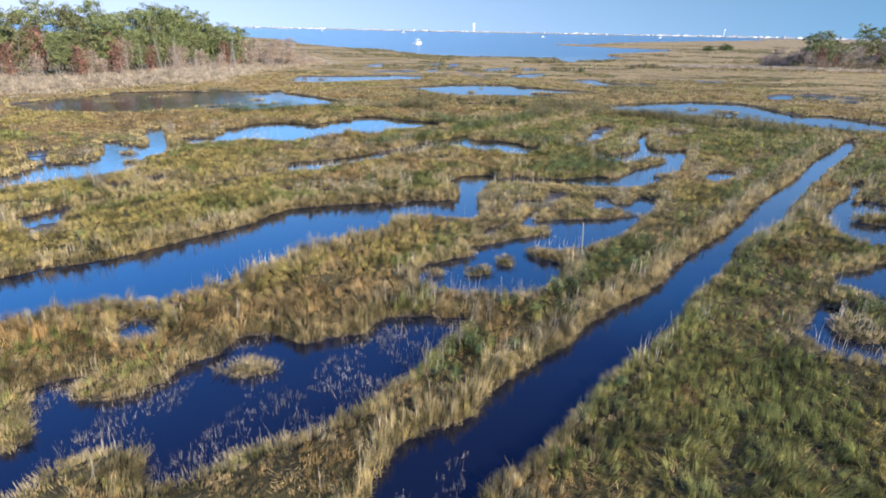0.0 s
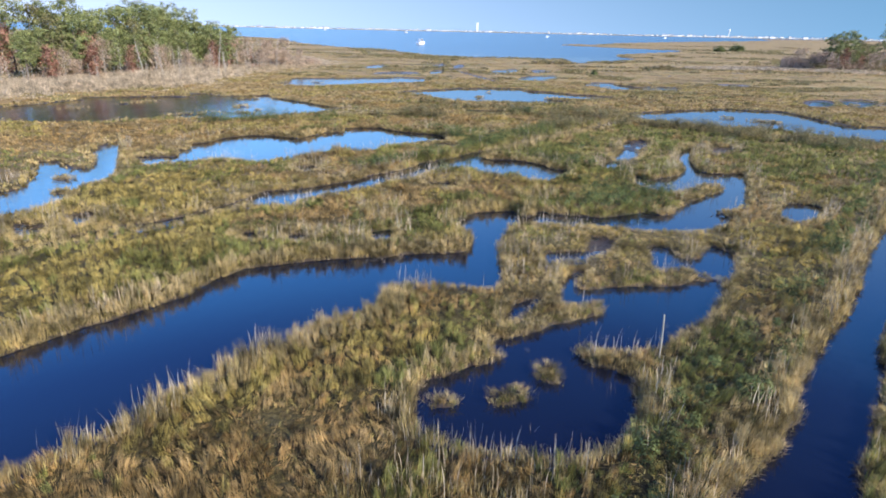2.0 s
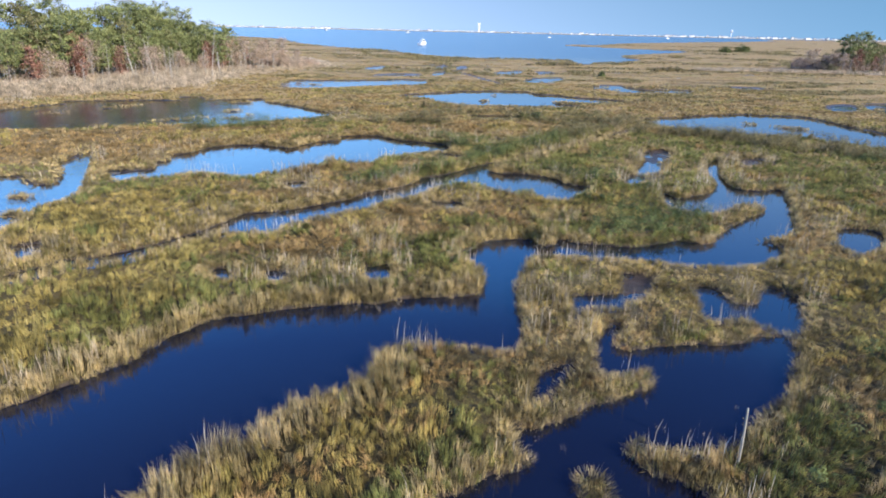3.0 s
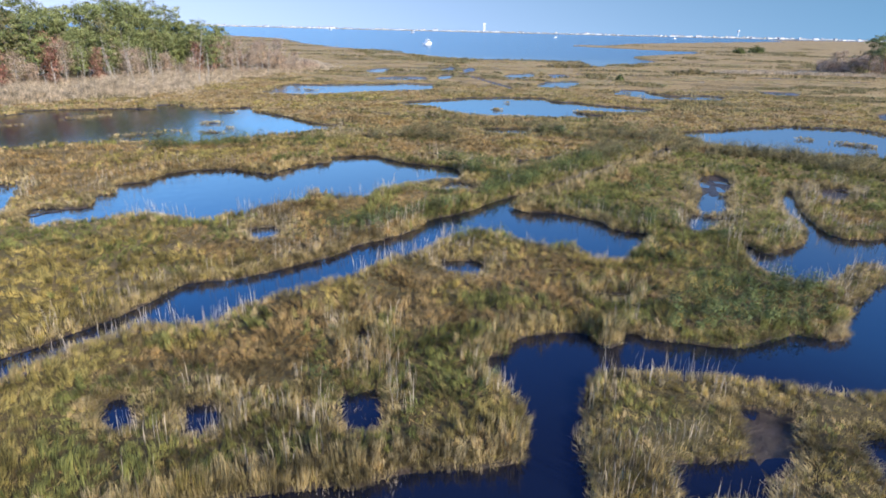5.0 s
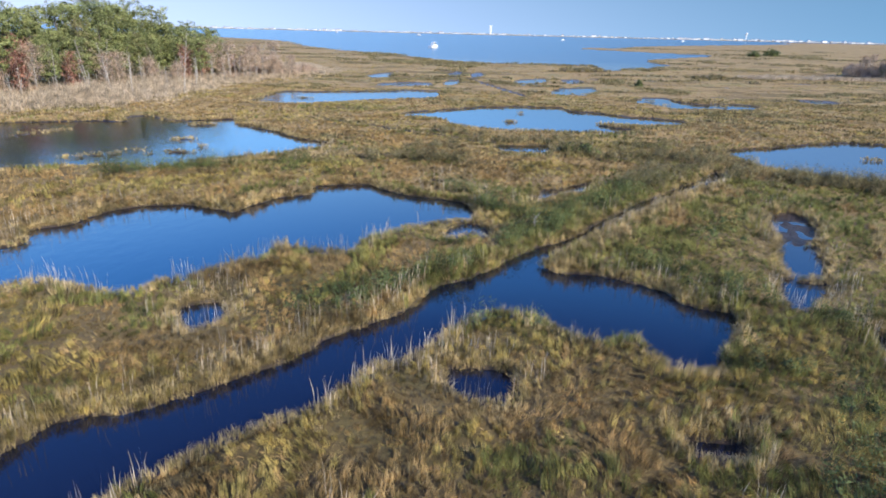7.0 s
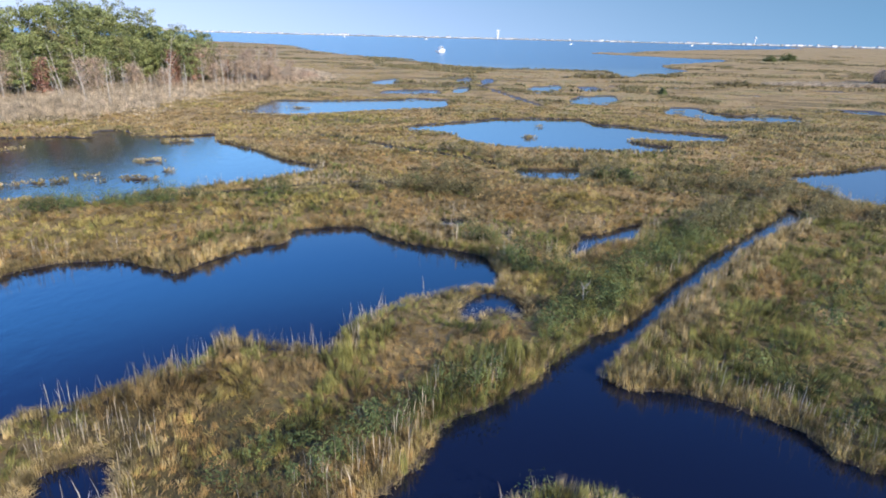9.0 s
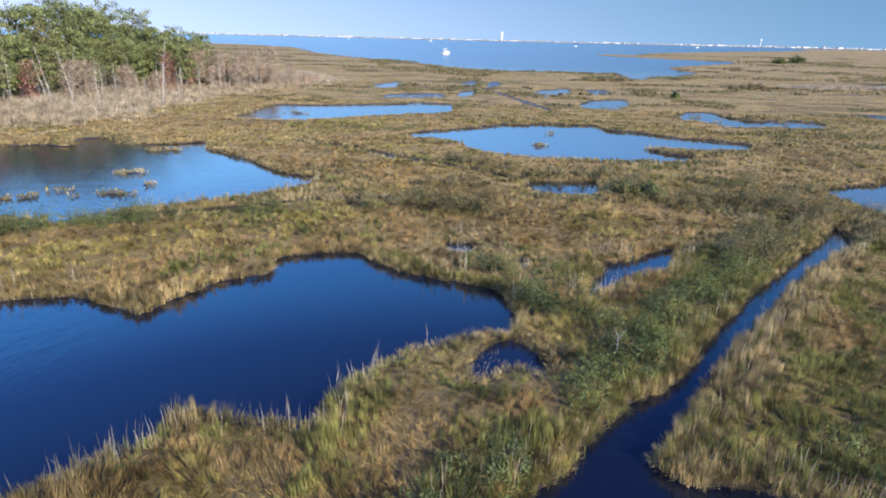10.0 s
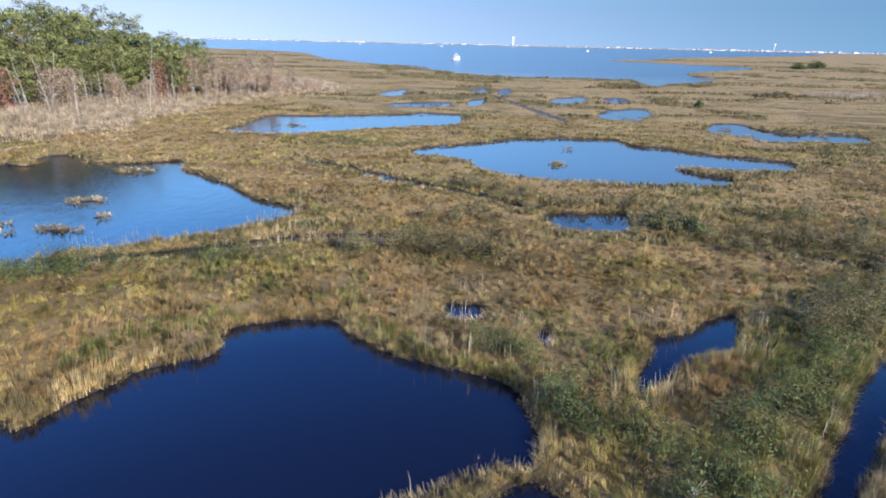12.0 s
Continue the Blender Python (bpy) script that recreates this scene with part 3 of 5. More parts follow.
water_body((-13.6, 54.9), (-13.6, 55.8), (-12.9, 56.3), (-12.3, 56.3), (-11.6, 54.8), (-11.9, 54.1), (-12.5, 53.7))
mud_pan((46.5, 150), (49, 154), (54, 152), (52, 145), (48, 144))
narrow_ditch((33.5, 152), (38.5, 149.5), (44, 148.5), wide=1.4, dry=True)
narrow_ditch((17, 190), (24, 188), (33, 191), wide=1.6, dry=True)
narrow_ditch((40, 176), (52, 172), (66, 178), wide=1.6, dry=True)
narrow_ditch((62, 196), (80, 190), (104, 186), wide=2.0, dry=True)
narrow_ditch((-24, 208), (-12, 204), (-3, 207), wide=1.8, dry=True)
narrow_ditch((5.1, 90.2), (6.9, 89.2), (9.5, 87.7), (12.5, 85.2), wide=1.5)
narrow_ditch((7.0, 134.8), (12.7, 136.6), (17.8, 140.4), wide=1.4, dry=True)
narrow_ditch((9.1, 186.3), (13.9, 180.2), (17.3, 175.4), wide=2, dry=True)
islet(-5.05, 18.1, 0.75, 0.4, 15)
islet(3.1, 28.5, 0.4, 0.5, 10)
islet(0.0, 26.5, 0.34, 0.2)
islet(2.0, 27.1, 0.42, 0.2, 20)
islet(-31.9, 89.6, 0.9, 0.4, 25)
islet(-28.4, 86.7, 0.3, 0.28)
islet(-29.0, 83.9, 0.75, 0.2, 12)
islet(-31.1, 82.9, 0.35, 0.2, 12)
islet(-35, 81.1, 1.2, 0.14, 35)
islet(-32.9, 84.2, 0.6, 0.14, 35)
islet(-46.6, 89.6, 2.2, 0.2, 60)
islet(-49.5, 83.0, 1.2, 0.2, 40)
islet(-34.6, 98.7, 1.4, 0.6)
islet(-38.8, 101.0, 1.3, 0.35)
islet(-1.7, 109.8, 0.7, 0.7)
islet(-0.6, 118.6, 0.6, 0.6)
islet(-32.9, 127.9, 1.4, 0.5)
islet(30.6, 93.6, 0.8, 0.4)
islet(33.8, 91.4, 1.7, 0.4, -35)
islet(20.6, 140.2, 0.7, 0.8)
islet(22.3, 135.0, 0.6, 0.7)
islet(31.5, 137.0, 0.7, 0.8)
islet(8.9, 154.2, 1.0, 0.7)
islet(60.3, 120.5, 2.2, 0.8, 50)
islet(57.0, 114.5, 1.6, 0.6, 60)
islet(63.0, 114.0, 1.8, 0.7, 60)
islet(-27.6, 49.5, 0.5, 0.4)
islet(-25.4, 46.4, 0.5, 0.5)

# ---- meshes from arrays ----
def mesh_from(name, verts, faces, mat=None):
    """A mesh from arrays of vertices and of triangles or quads."""
    verts, faces = np.asarray(verts, np.float32), np.asarray(faces, np.int32)
    me = bpy.data.meshes.new(name)
    n, k = faces.shape
    me.vertices.add(len(verts))
    me.vertices.foreach_set("co", verts.ravel())
    me.loops.add(n * k)
    me.loops.foreach_set("vertex_index", faces.ravel())
    me.polygons.add(n)
    me.polygons.foreach_set("loop_start", np.arange(0, n * k, k, dtype=np.int32))
    me.update(calc_edges=True)
    if mat:
        me.materials.append(mat)
    return me


def part(name, bm, mat, parent=None, label=""):
    me = bpy.data.meshes.new(name)
    bm.to_mesh(me)
    bm.free()
    me.materials.append(mat)
    ob = new(name, me)
    ob.parent = parent
    return tagged(ob, label)


def ground_height(x, y):
    d = shore(x, y)
    z = np.interp(d, [-4.5, -0.7, -0.1, 0.0, 0.12, 0.8], [-0.6, -0.35, -0.1, 0.01, 0.12, 0.26])
    for line, floor in MUD:
        low, high = line.min(0), line.max(0)
        near = np.nonzero((x > low[0]) & (x < high[0]) & (y > low[1]) & (y < high[1]) & (d < 0))[0]
        if len(near):
            wet = inside(x[near], y[near], line)
            z[near] = np.where(wet, np.maximum(z[near], floor + 0.05 * (0.6 * vnoise(x[near], y[near], 1.1, 12) + 0.4 * vnoise(x[near], y[near], 0.4, 13) - 0.47)), z[near])
    return z + np.where(d > 0.2, 0.14 * (vnoise(x, y, 1.7, 8) - 0.5) + 0.10 * (vnoise(x, y, 6, 9) - 0.5), 0), d


def spaced(low, fine_low, fine_high, high, step, growth):
    mid = list(np.arange(fine_low, fine_high + step, step))
    up, s = [], step
    while mid[-1] + sum(up[-1:]) * 0 + (up[-1] - mid[-1] if up else 0) < high:
        s *= growth
        up.append((up[-1] if up else mid[-1]) + s)
    down, s = [], step
    while (down[-1] if down else mid[0]) > low:
        s *= growth
        down.append((down[-1] if down else mid[0]) - s)
    return np.array(down[::-1] + mid + up)


def build_ground():
    xs, ys = spaced(-4200, -22, 22, 4200, 0.3, 1.06), spaced(-250, 11, 80, 4600, 0.3, 1.045)
    gx, gy = np.meshgrid(xs, ys)
    x, y = gx.ravel(), gy.ravel()
    z, _ = ground_height(x, y)
    z = np.where(y > 3350, 1.2, z)
    w, h = len(xs), len(ys)
    i = (np.arange(h - 1)[:, None] * w + np.arange(w - 1)).ravel()
    me = mesh_from("ground", np.c_[x, y, z], np.c_[i, i + 1, i + w + 1, i + w], GROUND)
    me.polygons.foreach_set("use_smooth", np.ones(len(i), bool))
    tagged(new("ground", me), "flat brown salt marsh ground with muddy banks", "ground", kind="structure")
    sheet = mesh_from("water", [(-4200, -250, 0), (4200, -250, 0), (4200, 4600, 0), (-4200, 4600, 0)], [(0, 1, 2, 3)], WATER)
    tagged(new("water", sheet), "calm deep blue water of creeks, pools and bay", "water", kind="structure")


build_ground()

# ---- grass ----
def blades(name, x, y, z, tall, lean, wide, mat, label, category="grass", plain=0):
    """Bent blades: kites of two triangles, or one triangle where plain. lean: plan vectors, 0 upright to 1 flat."""
    n = len(x)
    plain = np.broadcast_to(np.asarray(plain, bool), n)
    base = np.c_[x, y, z]
    up = np.sqrt(np.clip(1 - (lean ** 2).sum(1), 0.02, 1))
    tip = base + np.c_[lean * tall[:, None], up * tall]
    mid = base + np.c_[lean * (0.32 * tall)[:, None], (0.55 * up + 0.08) * tall]
    a = rng.uniform(0, math.pi, n)
    side = np.c_[np.cos(a), np.sin(a), np.zeros(n)] * (0.5 * wide)[:, None]
    k, s = ~plain, plain
    kites = np.stack([base[k], mid[k] - side[k], mid[k] + side[k], tip[k]], 1).reshape(-1, 3)
    spikes = np.stack([0.7 * base[s] + 0.3 * mid[s] - side[s], 0.7 * base[s] + 0.3 * mid[s] + side[s], tip[s]], 1).reshape(-1, 3)
    i, j = 4 * np.arange(k.sum()), len(kites) + 3 * np.arange(s.sum())
    faces = np.concatenate([np.stack([np.c_[i, i + 2, i + 1], np.c_[i + 1, i + 2, i + 3]], 1).reshape(-1, 3), np.c_[j, j + 1, j + 2]])
    return tagged(new(name, mesh_from(name, np.concatenate([kites, spikes]), faces, mat)), label, category, kind="stuff")


def in_sight(x, y):
    return (np.abs(x + 0.09 * y) < 0.79 * y + 5) & (y > 7)


def scatter(x0, x1, y0, y1, per_m2):
    n = int((x1 - x0) * (y1 - y0) * per_m2)
    return rng.uniform(x0, x1, n), rng.uniform(y0, y1, n)


def nearness(x, y):
    """How near the stretch of the flight passes, in metres."""
    return np.maximum(np.maximum(12, 1.55 * np.abs(x + 1)), y - 55)


SHRUB_BANDS = []


def shrubs_at(x, y):
    """0 to 1: how much a place is grown with shrubs."""
    best = np.zeros(x.shape)
    for line, wide, amount in SHRUB_BANDS:
        d = line_gap(x, y, line)
        best = np.maximum(best, np.clip(1.4 - d / wide, 0, 1) * amount)
    return best * np.clip((vnoise(x, y, 2.4, 31) - 0.12) * 3, 0, 1)


def shrub_band(line, wide, amount):
    SHRUB_BANDS.append((rounded(line, 4, False), wide, amount))


shrub_band([(1.0, 18.2), (4.2, 22.6), (8.0, 27.3), (11.0, 31.6)], 1.1, 0.75)
shrub_band([(11.0, 31.6), (15.0, 37.4), (18.5, 42.8), (23.0, 48.8), (36.0, 66.5)], 1.1, 0.5)
shrub_band([(3.6, 20.6), (5.6, 23.4)], 1.0, 0.9)
shrub_band([(6.0, 45.5), (8.5, 49.5), (7.5, 53.0), (3.0, 55.5), (-3.2, 55.6)], 1.4, 0.5)
shrub_band([(7.5, 47.0), (10.5, 50.0)], 2.2, 0.8)
shrub_band([(-2.2, 63.4), (-0.6, 65.9), (1.4, 68.7), (3.2, 71.6), (5.0, 74.2), (7.5, 78.0), (9.6, 81.2), (12.2, 84.6)], 1.1, 1.15)
shrub_band([(-6.6, 75.4), (-3.7, 72.6), (-1.0, 69.8), (-0.2, 68.4)], 1.1, 0.95)
shrub_band([(5.5, 60.8), (8.5, 58.8), (11.0, 56.5)], 1.8, 0.55)
shrub_band([(5.0, 63.0), (8.0, 66.0), (10.0, 70.0)], 2.2, 0.35)
shrub_band([(2.2, 91.4), (5.2, 89.8), (12.7, 85.6), (22.0, 80.0), (34.0, 70.5)], 2.6, 1.0)
shrub_band([(13, 92), (22, 87), (32, 80), (44, 72)], 5.0, 0.38)
shrub_band([(-9, 90), (-3, 93), (4, 95), (12, 94)], 2.5, 0.42)
shrub_band([(-24, 106), (-14, 100.5), (-5, 97), (2.0, 92)], 1.2, 0.6)
shrub_band([(-31, 74.2), (-24.5, 77.4), (-21.2, 78.8), (-17.9, 80.7), (-14, 82.6), (-10, 84.2), (-6, 83.0)], 1.2, 1.1)
shrub_band([(-12.7, 182.8), (-7.4, 167.0), (-2.6, 151.5), (0.7, 141.0)], 1.0, 1.0)
shrub_band([(-20.0, 62.0), (-13.0, 66.4), (-9.0, 70.0)], 0.8, 0.3)
shrub_band([(5.0, 16.5), (9.0, 21.6), (13.5, 28.0), (19.5, 36.5)], 0.8, 0.45)
shrub_band([(12.0, 23.0), (15.5, 24.6), (19.0, 23.0)], 1.2, 0.5)
shrub_band([(-5.5, 41.0), (2.5, 46.0), (5.5, 48.5)], 0.8, 0.35)
shrub_band([(-8.7, 55.7), (-7.7, 56.5), (-6.6, 57.7), (-5.4, 59.0), (-3.9, 60.2), (-2.1, 62.1)], 0.9, 0.85)
shrub_band([(-12.5, 60.1), (-12.4, 61.5), (-12.0, 62.4)], 0.5, 0.6)
shrub_band([(-8.7, 62.9), (-7.8, 65.1), (-6.5, 67.6), (-4.8, 69.1)], 0.5, 0.6)

GRASS = {k: [] for k in ("cordgrass", "green_cordgrass", "edge_straw", "salt_hay")}


STANDS = []      # line, half width, kind of grass (1 green, 2 straw, 3 tawny hay), height factor


def stand(line, wide, kind, grown):
    STANDS.append((rounded(line, 3, False), wide, kind, grown))


stand([(-10.3, 22.3), (-9.1, 23.3), (-8.1, 25.2), (-6.3, 27.3), (-4.1, 30.0), (-2.4, 32.5)], 0.9, 2, 1.45)
stand([(-17.5, 23.5), (-15.2, 25.5), (-13.3, 29.3), (-11.0, 32.6), (-9.1, 35.5), (-5.2, 37.7), (-0.5, 39.2)], 0.8, 2, 1.35)
stand([(-14.0, 18.0), (-12.7, 19.6)], 1.0, 2, 2.3)
stand([(3.2, 45.7), (3.5, 46.0)], 0.45, 2, 1.9)
stand([(-0.9, 44.1), (0.4, 45.7), (2.5, 45.9)], 0.7, 2, 1.35)
stand([(0.1, 14.9), (2.2, 17.5), (5.1, 21.4), (9.3, 27.3), (16.3, 37.6), (23.5, 48.3), (36.8, 67.6)], 0.85, 2, 1.15)
stand([(14.0, 84.5), (24.0, 80.8), (36.0, 72.6), (48.0, 70.5)], 1.4, 2, 1.5)
stand([(0.9, 61.6), (3.6, 66.8), (8.4, 74.2), (13.2, 80.0)], 0.9, 2, 1.3)
stand([(-17.3, 67.9), (-16.8, 69.4), (-15.8, 71.2), (-14.0, 72.5)], 0.6, 2, 1.2)
stand([(-12.4, 61.9), (-10.7, 62.2)], 0.7, 2, 1.3)
stand([(-10.8, 17.1), (-8.8, 18.7), (-5.9, 21.0), (-3.1, 22.0), (-1.1, 23.0)], 1.3, 3, 1.2)
stand([(0.1, 23.9), (2.3, 22.2), (3.1, 20.9)], 0.9, 3, 1.1)
stand([(-15, 19.5), (-11, 21.0), (-6, 22.0), (-1.5, 24.0)], 2.2, 3, 1.0)
stand([(-22, 68.0), (-18, 73.0), (-12, 76.0)], 2.0, 3, 1.0)
stand([(-9, 55.5), (-6, 57.5), (-3, 60.0)], 2.0, 3, 1.0)
stand([(-0.6, 33.4), (2.1, 34.4), (4.3, 33.7), (5.9, 37.4)], 1.3, 3, 1.0)
stand([(0.3, 77.8), (2.8, 79.1), (4.6, 77.1), (2.8, 74.3), (0.3, 72.4)], 1.0, 3, 1.1)
stand([(-3.4, 63.4), (-1.6, 65.6), (-3.1, 67.8)], 0.7, 3, 1.2)
stand([(4.3, 29.5), (6.0, 29.9)], 0.8, 3, 1.3)
stand([(12.0, 45.4), (15.0, 47.0), (17.7, 49.9)], 1.5, 3, 1.25)
stand([(12.2, 24.0), (13.0, 25.0)], 0.9, 3, 1.2)
stand([(15.6, 28.6), (16.4, 29.6)], 0.9, 3, 1.2)
stand([(-16.8, 94.7), (-12.1, 92.2), (-7.5, 97.0)], 4.0, 3, 1.0)
stand([(6.0, 19.5), (10.0, 25.0), (16.0, 33.5), (24.0, 46.0)], 0.8, 1, 1.2)
stand([(-18.0, 71.3), (-17.3, 72.5), (-16.4, 73.7), (-14.9, 75.0)], 0.6, 1, 1.1)
stand([(-10.2, 75.1), (-8.3, 74.1), (-6.7, 73.2), (-4.8, 72.5)], 0.7, 1, 1.1)
stand([(-3.4, 76.9), (-1.8, 75.4), (-0.9, 73.9)], 1, 1, 1.1)
stand([(5.0, 75.0), (7.8, 79.1), (11.0, 83.2)], 1.6, 1, 1.2)
stand([(-11.1, 46.7), (-9.7, 48.3), (-7.7, 50.5), (-6.4, 51.9)], 0.8, 1, 1)
stand([(8.1, 57.8), (10.3, 56.2), (9.8, 52.9), (10.9, 50.5)], 1.3, 1, 1.1)
stand([(-1.5, 19.8), (1.0, 26.6), (7.2, 36.4)], 0.6, 1, 1.1)
stand([(-4.5, 59.6), (-2.0, 63.2), (1.3, 68.4), (4.6, 73.2), (8.2, 78.4)], 0.9, 1, 1.25)
stand([(2.5, 63.3), (4.4, 64.0), (6.4, 66.2)], 1.3, 1, 1.1)
stand([(-8.6, 56.9), (-7.6, 60.5), (-8.3, 61.8)], 0.7, 1, 1.15)
stand([(6.3, 19.8), (8.9, 22.5), (15.0, 28.4)], 1, 1, 1.1)


def low_share(x, y):
    share = np.ones(x.shape)
    for cx, cy, r, s in LOW:
        share = np.minimum(share, 1 - (1 - s) * np.clip(1.6 - 1.2 * np.hypot(x - cx, y - cy) / r, 0, 1))
    return share


def on_islet(x, y):
    out = np.zeros(x.shape, bool)
    for cx, cy, long, wide, turn in ISLETS:
        out |= np.hypot(x - cx, y - cy) < max(long, wide) + 0.3
    return out


def grow(x0, x1, y0, y1, tufts, each, near, far, wide, spread):
    gap = tufts ** -0.5
    gx, gy = np.meshgrid(np.arange(x0, x1, gap), np.arange(y0, y1, gap))
    x, y = gx.ravel() + 0.5 * gap * (gy.ravel() / gap % 2 > 1), gy.ravel()
    keep = in_sight(x, y) & (nearness(x, y) >= near) & (nearness(x, y) < far)
    x, y = x[keep] + gap * rng.uniform(-0.45, 0.45, keep.sum()), y[keep] + gap * rng.uniform(-0.45, 0.45, keep.sum())
    z, d = ground_height(x, y)
    keep = (d > -0.01) & (vnoise(x, y, 0.4, 33) + 0.6 * vnoise(x, y, 0.8, 30) + 0.4 * rng.random(len(x)) > 0.42 - 0.3 * (d < 0.9)) & ~((shrubs_at(x, y) > 0.55) & (rng.random(len(x)) < 0.3))
    x, y, z, d = x[keep], y[keep], z[keep], d[keep]
    n = len(x)
    patch = 0.6 * vnoise(x, y, 7, 21) + 0.4 * vnoise(x, y, 2.2, 22)
    green = 0.6 * vnoise(x, y, 9, 23) + 0.4 * vnoise(x, y, 1.6, 24) + 0.38 * np.clip(1 - d / 2.2, 0, 1) * (vnoise(x, y, 5, 25) > 0.5) + 0.05 * (x > 4) * (y < 50) + 0.14 * (x > 2) * (y > 50) * (y < 82)
    edge = np.clip(1.15 - d / (0.55 + 0.9 * vnoise(x, y, 4, 26)), 0, 1)
    roll = rng.random(n)
    kind = np.where(roll < 0.75 * edge + np.clip((y - 60) / 300, 0, 0.14), 2, np.where(green > 0.67 + 0.04 * ((y > 34) | (x < -4)) + 0.12 * (rng.random(n) - 0.5), 1, np.where(patch + 0.16 * (rng.random(n) - 0.5) > 0.545 - np.clip((y - 50) / 260, 0, 0.13), 3, 0)))
    turn = 2.2 * math.pi * (vnoise(x, y, 2.4, 27) + 0.7 * vnoise(x, y, 0.9, 28))
    lodged = np.clip((vnoise(x, y, 3.5, 29) - 0.38) * 3.2, 0, 1) * np.clip(d / 1.2, 0, 1)
    grown = np.ones(n)
    kind = np.where(rng.random(n) < (1.1 * shrubs_at(x, y) - 0.15) * np.where(y - 0.35 * x > 76, 0.3, 1), 1, kind)
    for line, wide_by, k, factor in STANDS:
        low, high = line.min(0) - 2 * wide_by, line.max(0) + 2 * wide_by
        near_it = np.nonzero((x > low[0]) & (x < high[0]) & (y > low[1]) & (y < high[1]))[0]
        if len(near_it):
            share = np.clip(1.5 - line_gap(x[near_it], y[near_it], line) / wide_by, 0, 1)
            kind[near_it] = np.where(rng.random(len(near_it)) < 0.85 * share, k, kind[near_it])
            grown[near_it] = np.maximum(grown[near_it], 1 + (factor - 1) * share)

    def mound(px, py):
        return 0.62 * vnoise(px, py, 0.8 * grain_size, 30) + 0.38 * vnoise(px, py, 0.4 * grain_size, 33)

    grain_size = 1.0 if near < 40 else 1.6
    clump = np.clip((mound(x, y) - 0.28) / 0.44, 0, 1)
    away = -np.c_[mound(x + 0.1, y) - mound(x - 0.1, y), mound(x, y + 0.1) - mound(x, y - 0.1)]
    away *= 0.9
    bend = np.where(kind == 3, 0.14 + 0.24 * lodged, np.where(kind == 2, 0.08, 0.08 + 0.24 * lodged)) / grown
    turn = turn + rng.normal(0, 0.6, n)
    bend = bend + 0.18 * rng.random(n) ** 2
    tall = np.choose(kind, [0.50, 0.52, 0.55, 0.44]) * (0.18 + 0.68 * clump + 0.66 * rng.random(n) ** 1.4) * grown * np.where(d < 0.6, 1, 0.86)
    tall *= np.clip(1.40 - y / 155, 0.42, 1) * np.where(on_islet(x, y), np.where(y < 60, 0.5, 0.4), 1) * low_share(x, y)
    brink = np.nonzero(d < 0.4)[0]
    out = np.zeros((n, 2))
    if len(brink):
        bx, by = x[brink], y[brink]
        out[brink] = -np.c_[shore(bx + 0.2, by) - shore(bx - 0.2, by), shore(bx, by + 0.2) - shore(bx, by - 0.2)]
        out[brink] *= (0.1 / np.maximum(np.hypot(*out[brink].T), 0.2))[:, None]
    for k, key in enumerate(("cordgrass", "green_cordgrass", "edge_straw", "salt_hay")):
        pick = np.nonzero(kind == k)[0].repeat(each)
        m = len(pick)
        if not m:
            continue
        a, r = rng.uniform(0, 2 * math.pi, m), spread * np.sqrt(rng.random(m))
        off = np.c_[np.cos(a), np.sin(a)]
        gather = (rng.uniform(-0.4, 0.8, m) * r / np.maximum(tall[pick], 0.15))[:, None]
        lean = np.c_[np.cos(turn[pick]), np.sin(turn[pick])] * bend[pick][:, None] - off * gather + rng.normal(0, 0.07, (m, 2)) + out[pick] + away[pick]
        long = np.sqrt((lean ** 2).sum(1))
        lean *= np.minimum(1, 0.88 / np.maximum(long, 1e-6))[:, None]
        GRASS[key].append((x[pick] + off[:, 0] * r, y[pick] + off[:, 1] * r, z[pick] - 0.06, tall[pick] * rng.uniform(0.7, 1.08, m), lean, wide * rng.uniform(0.6, 1.3, m), rng.random(m) < (0.7 if near < 20 else 1.1)))


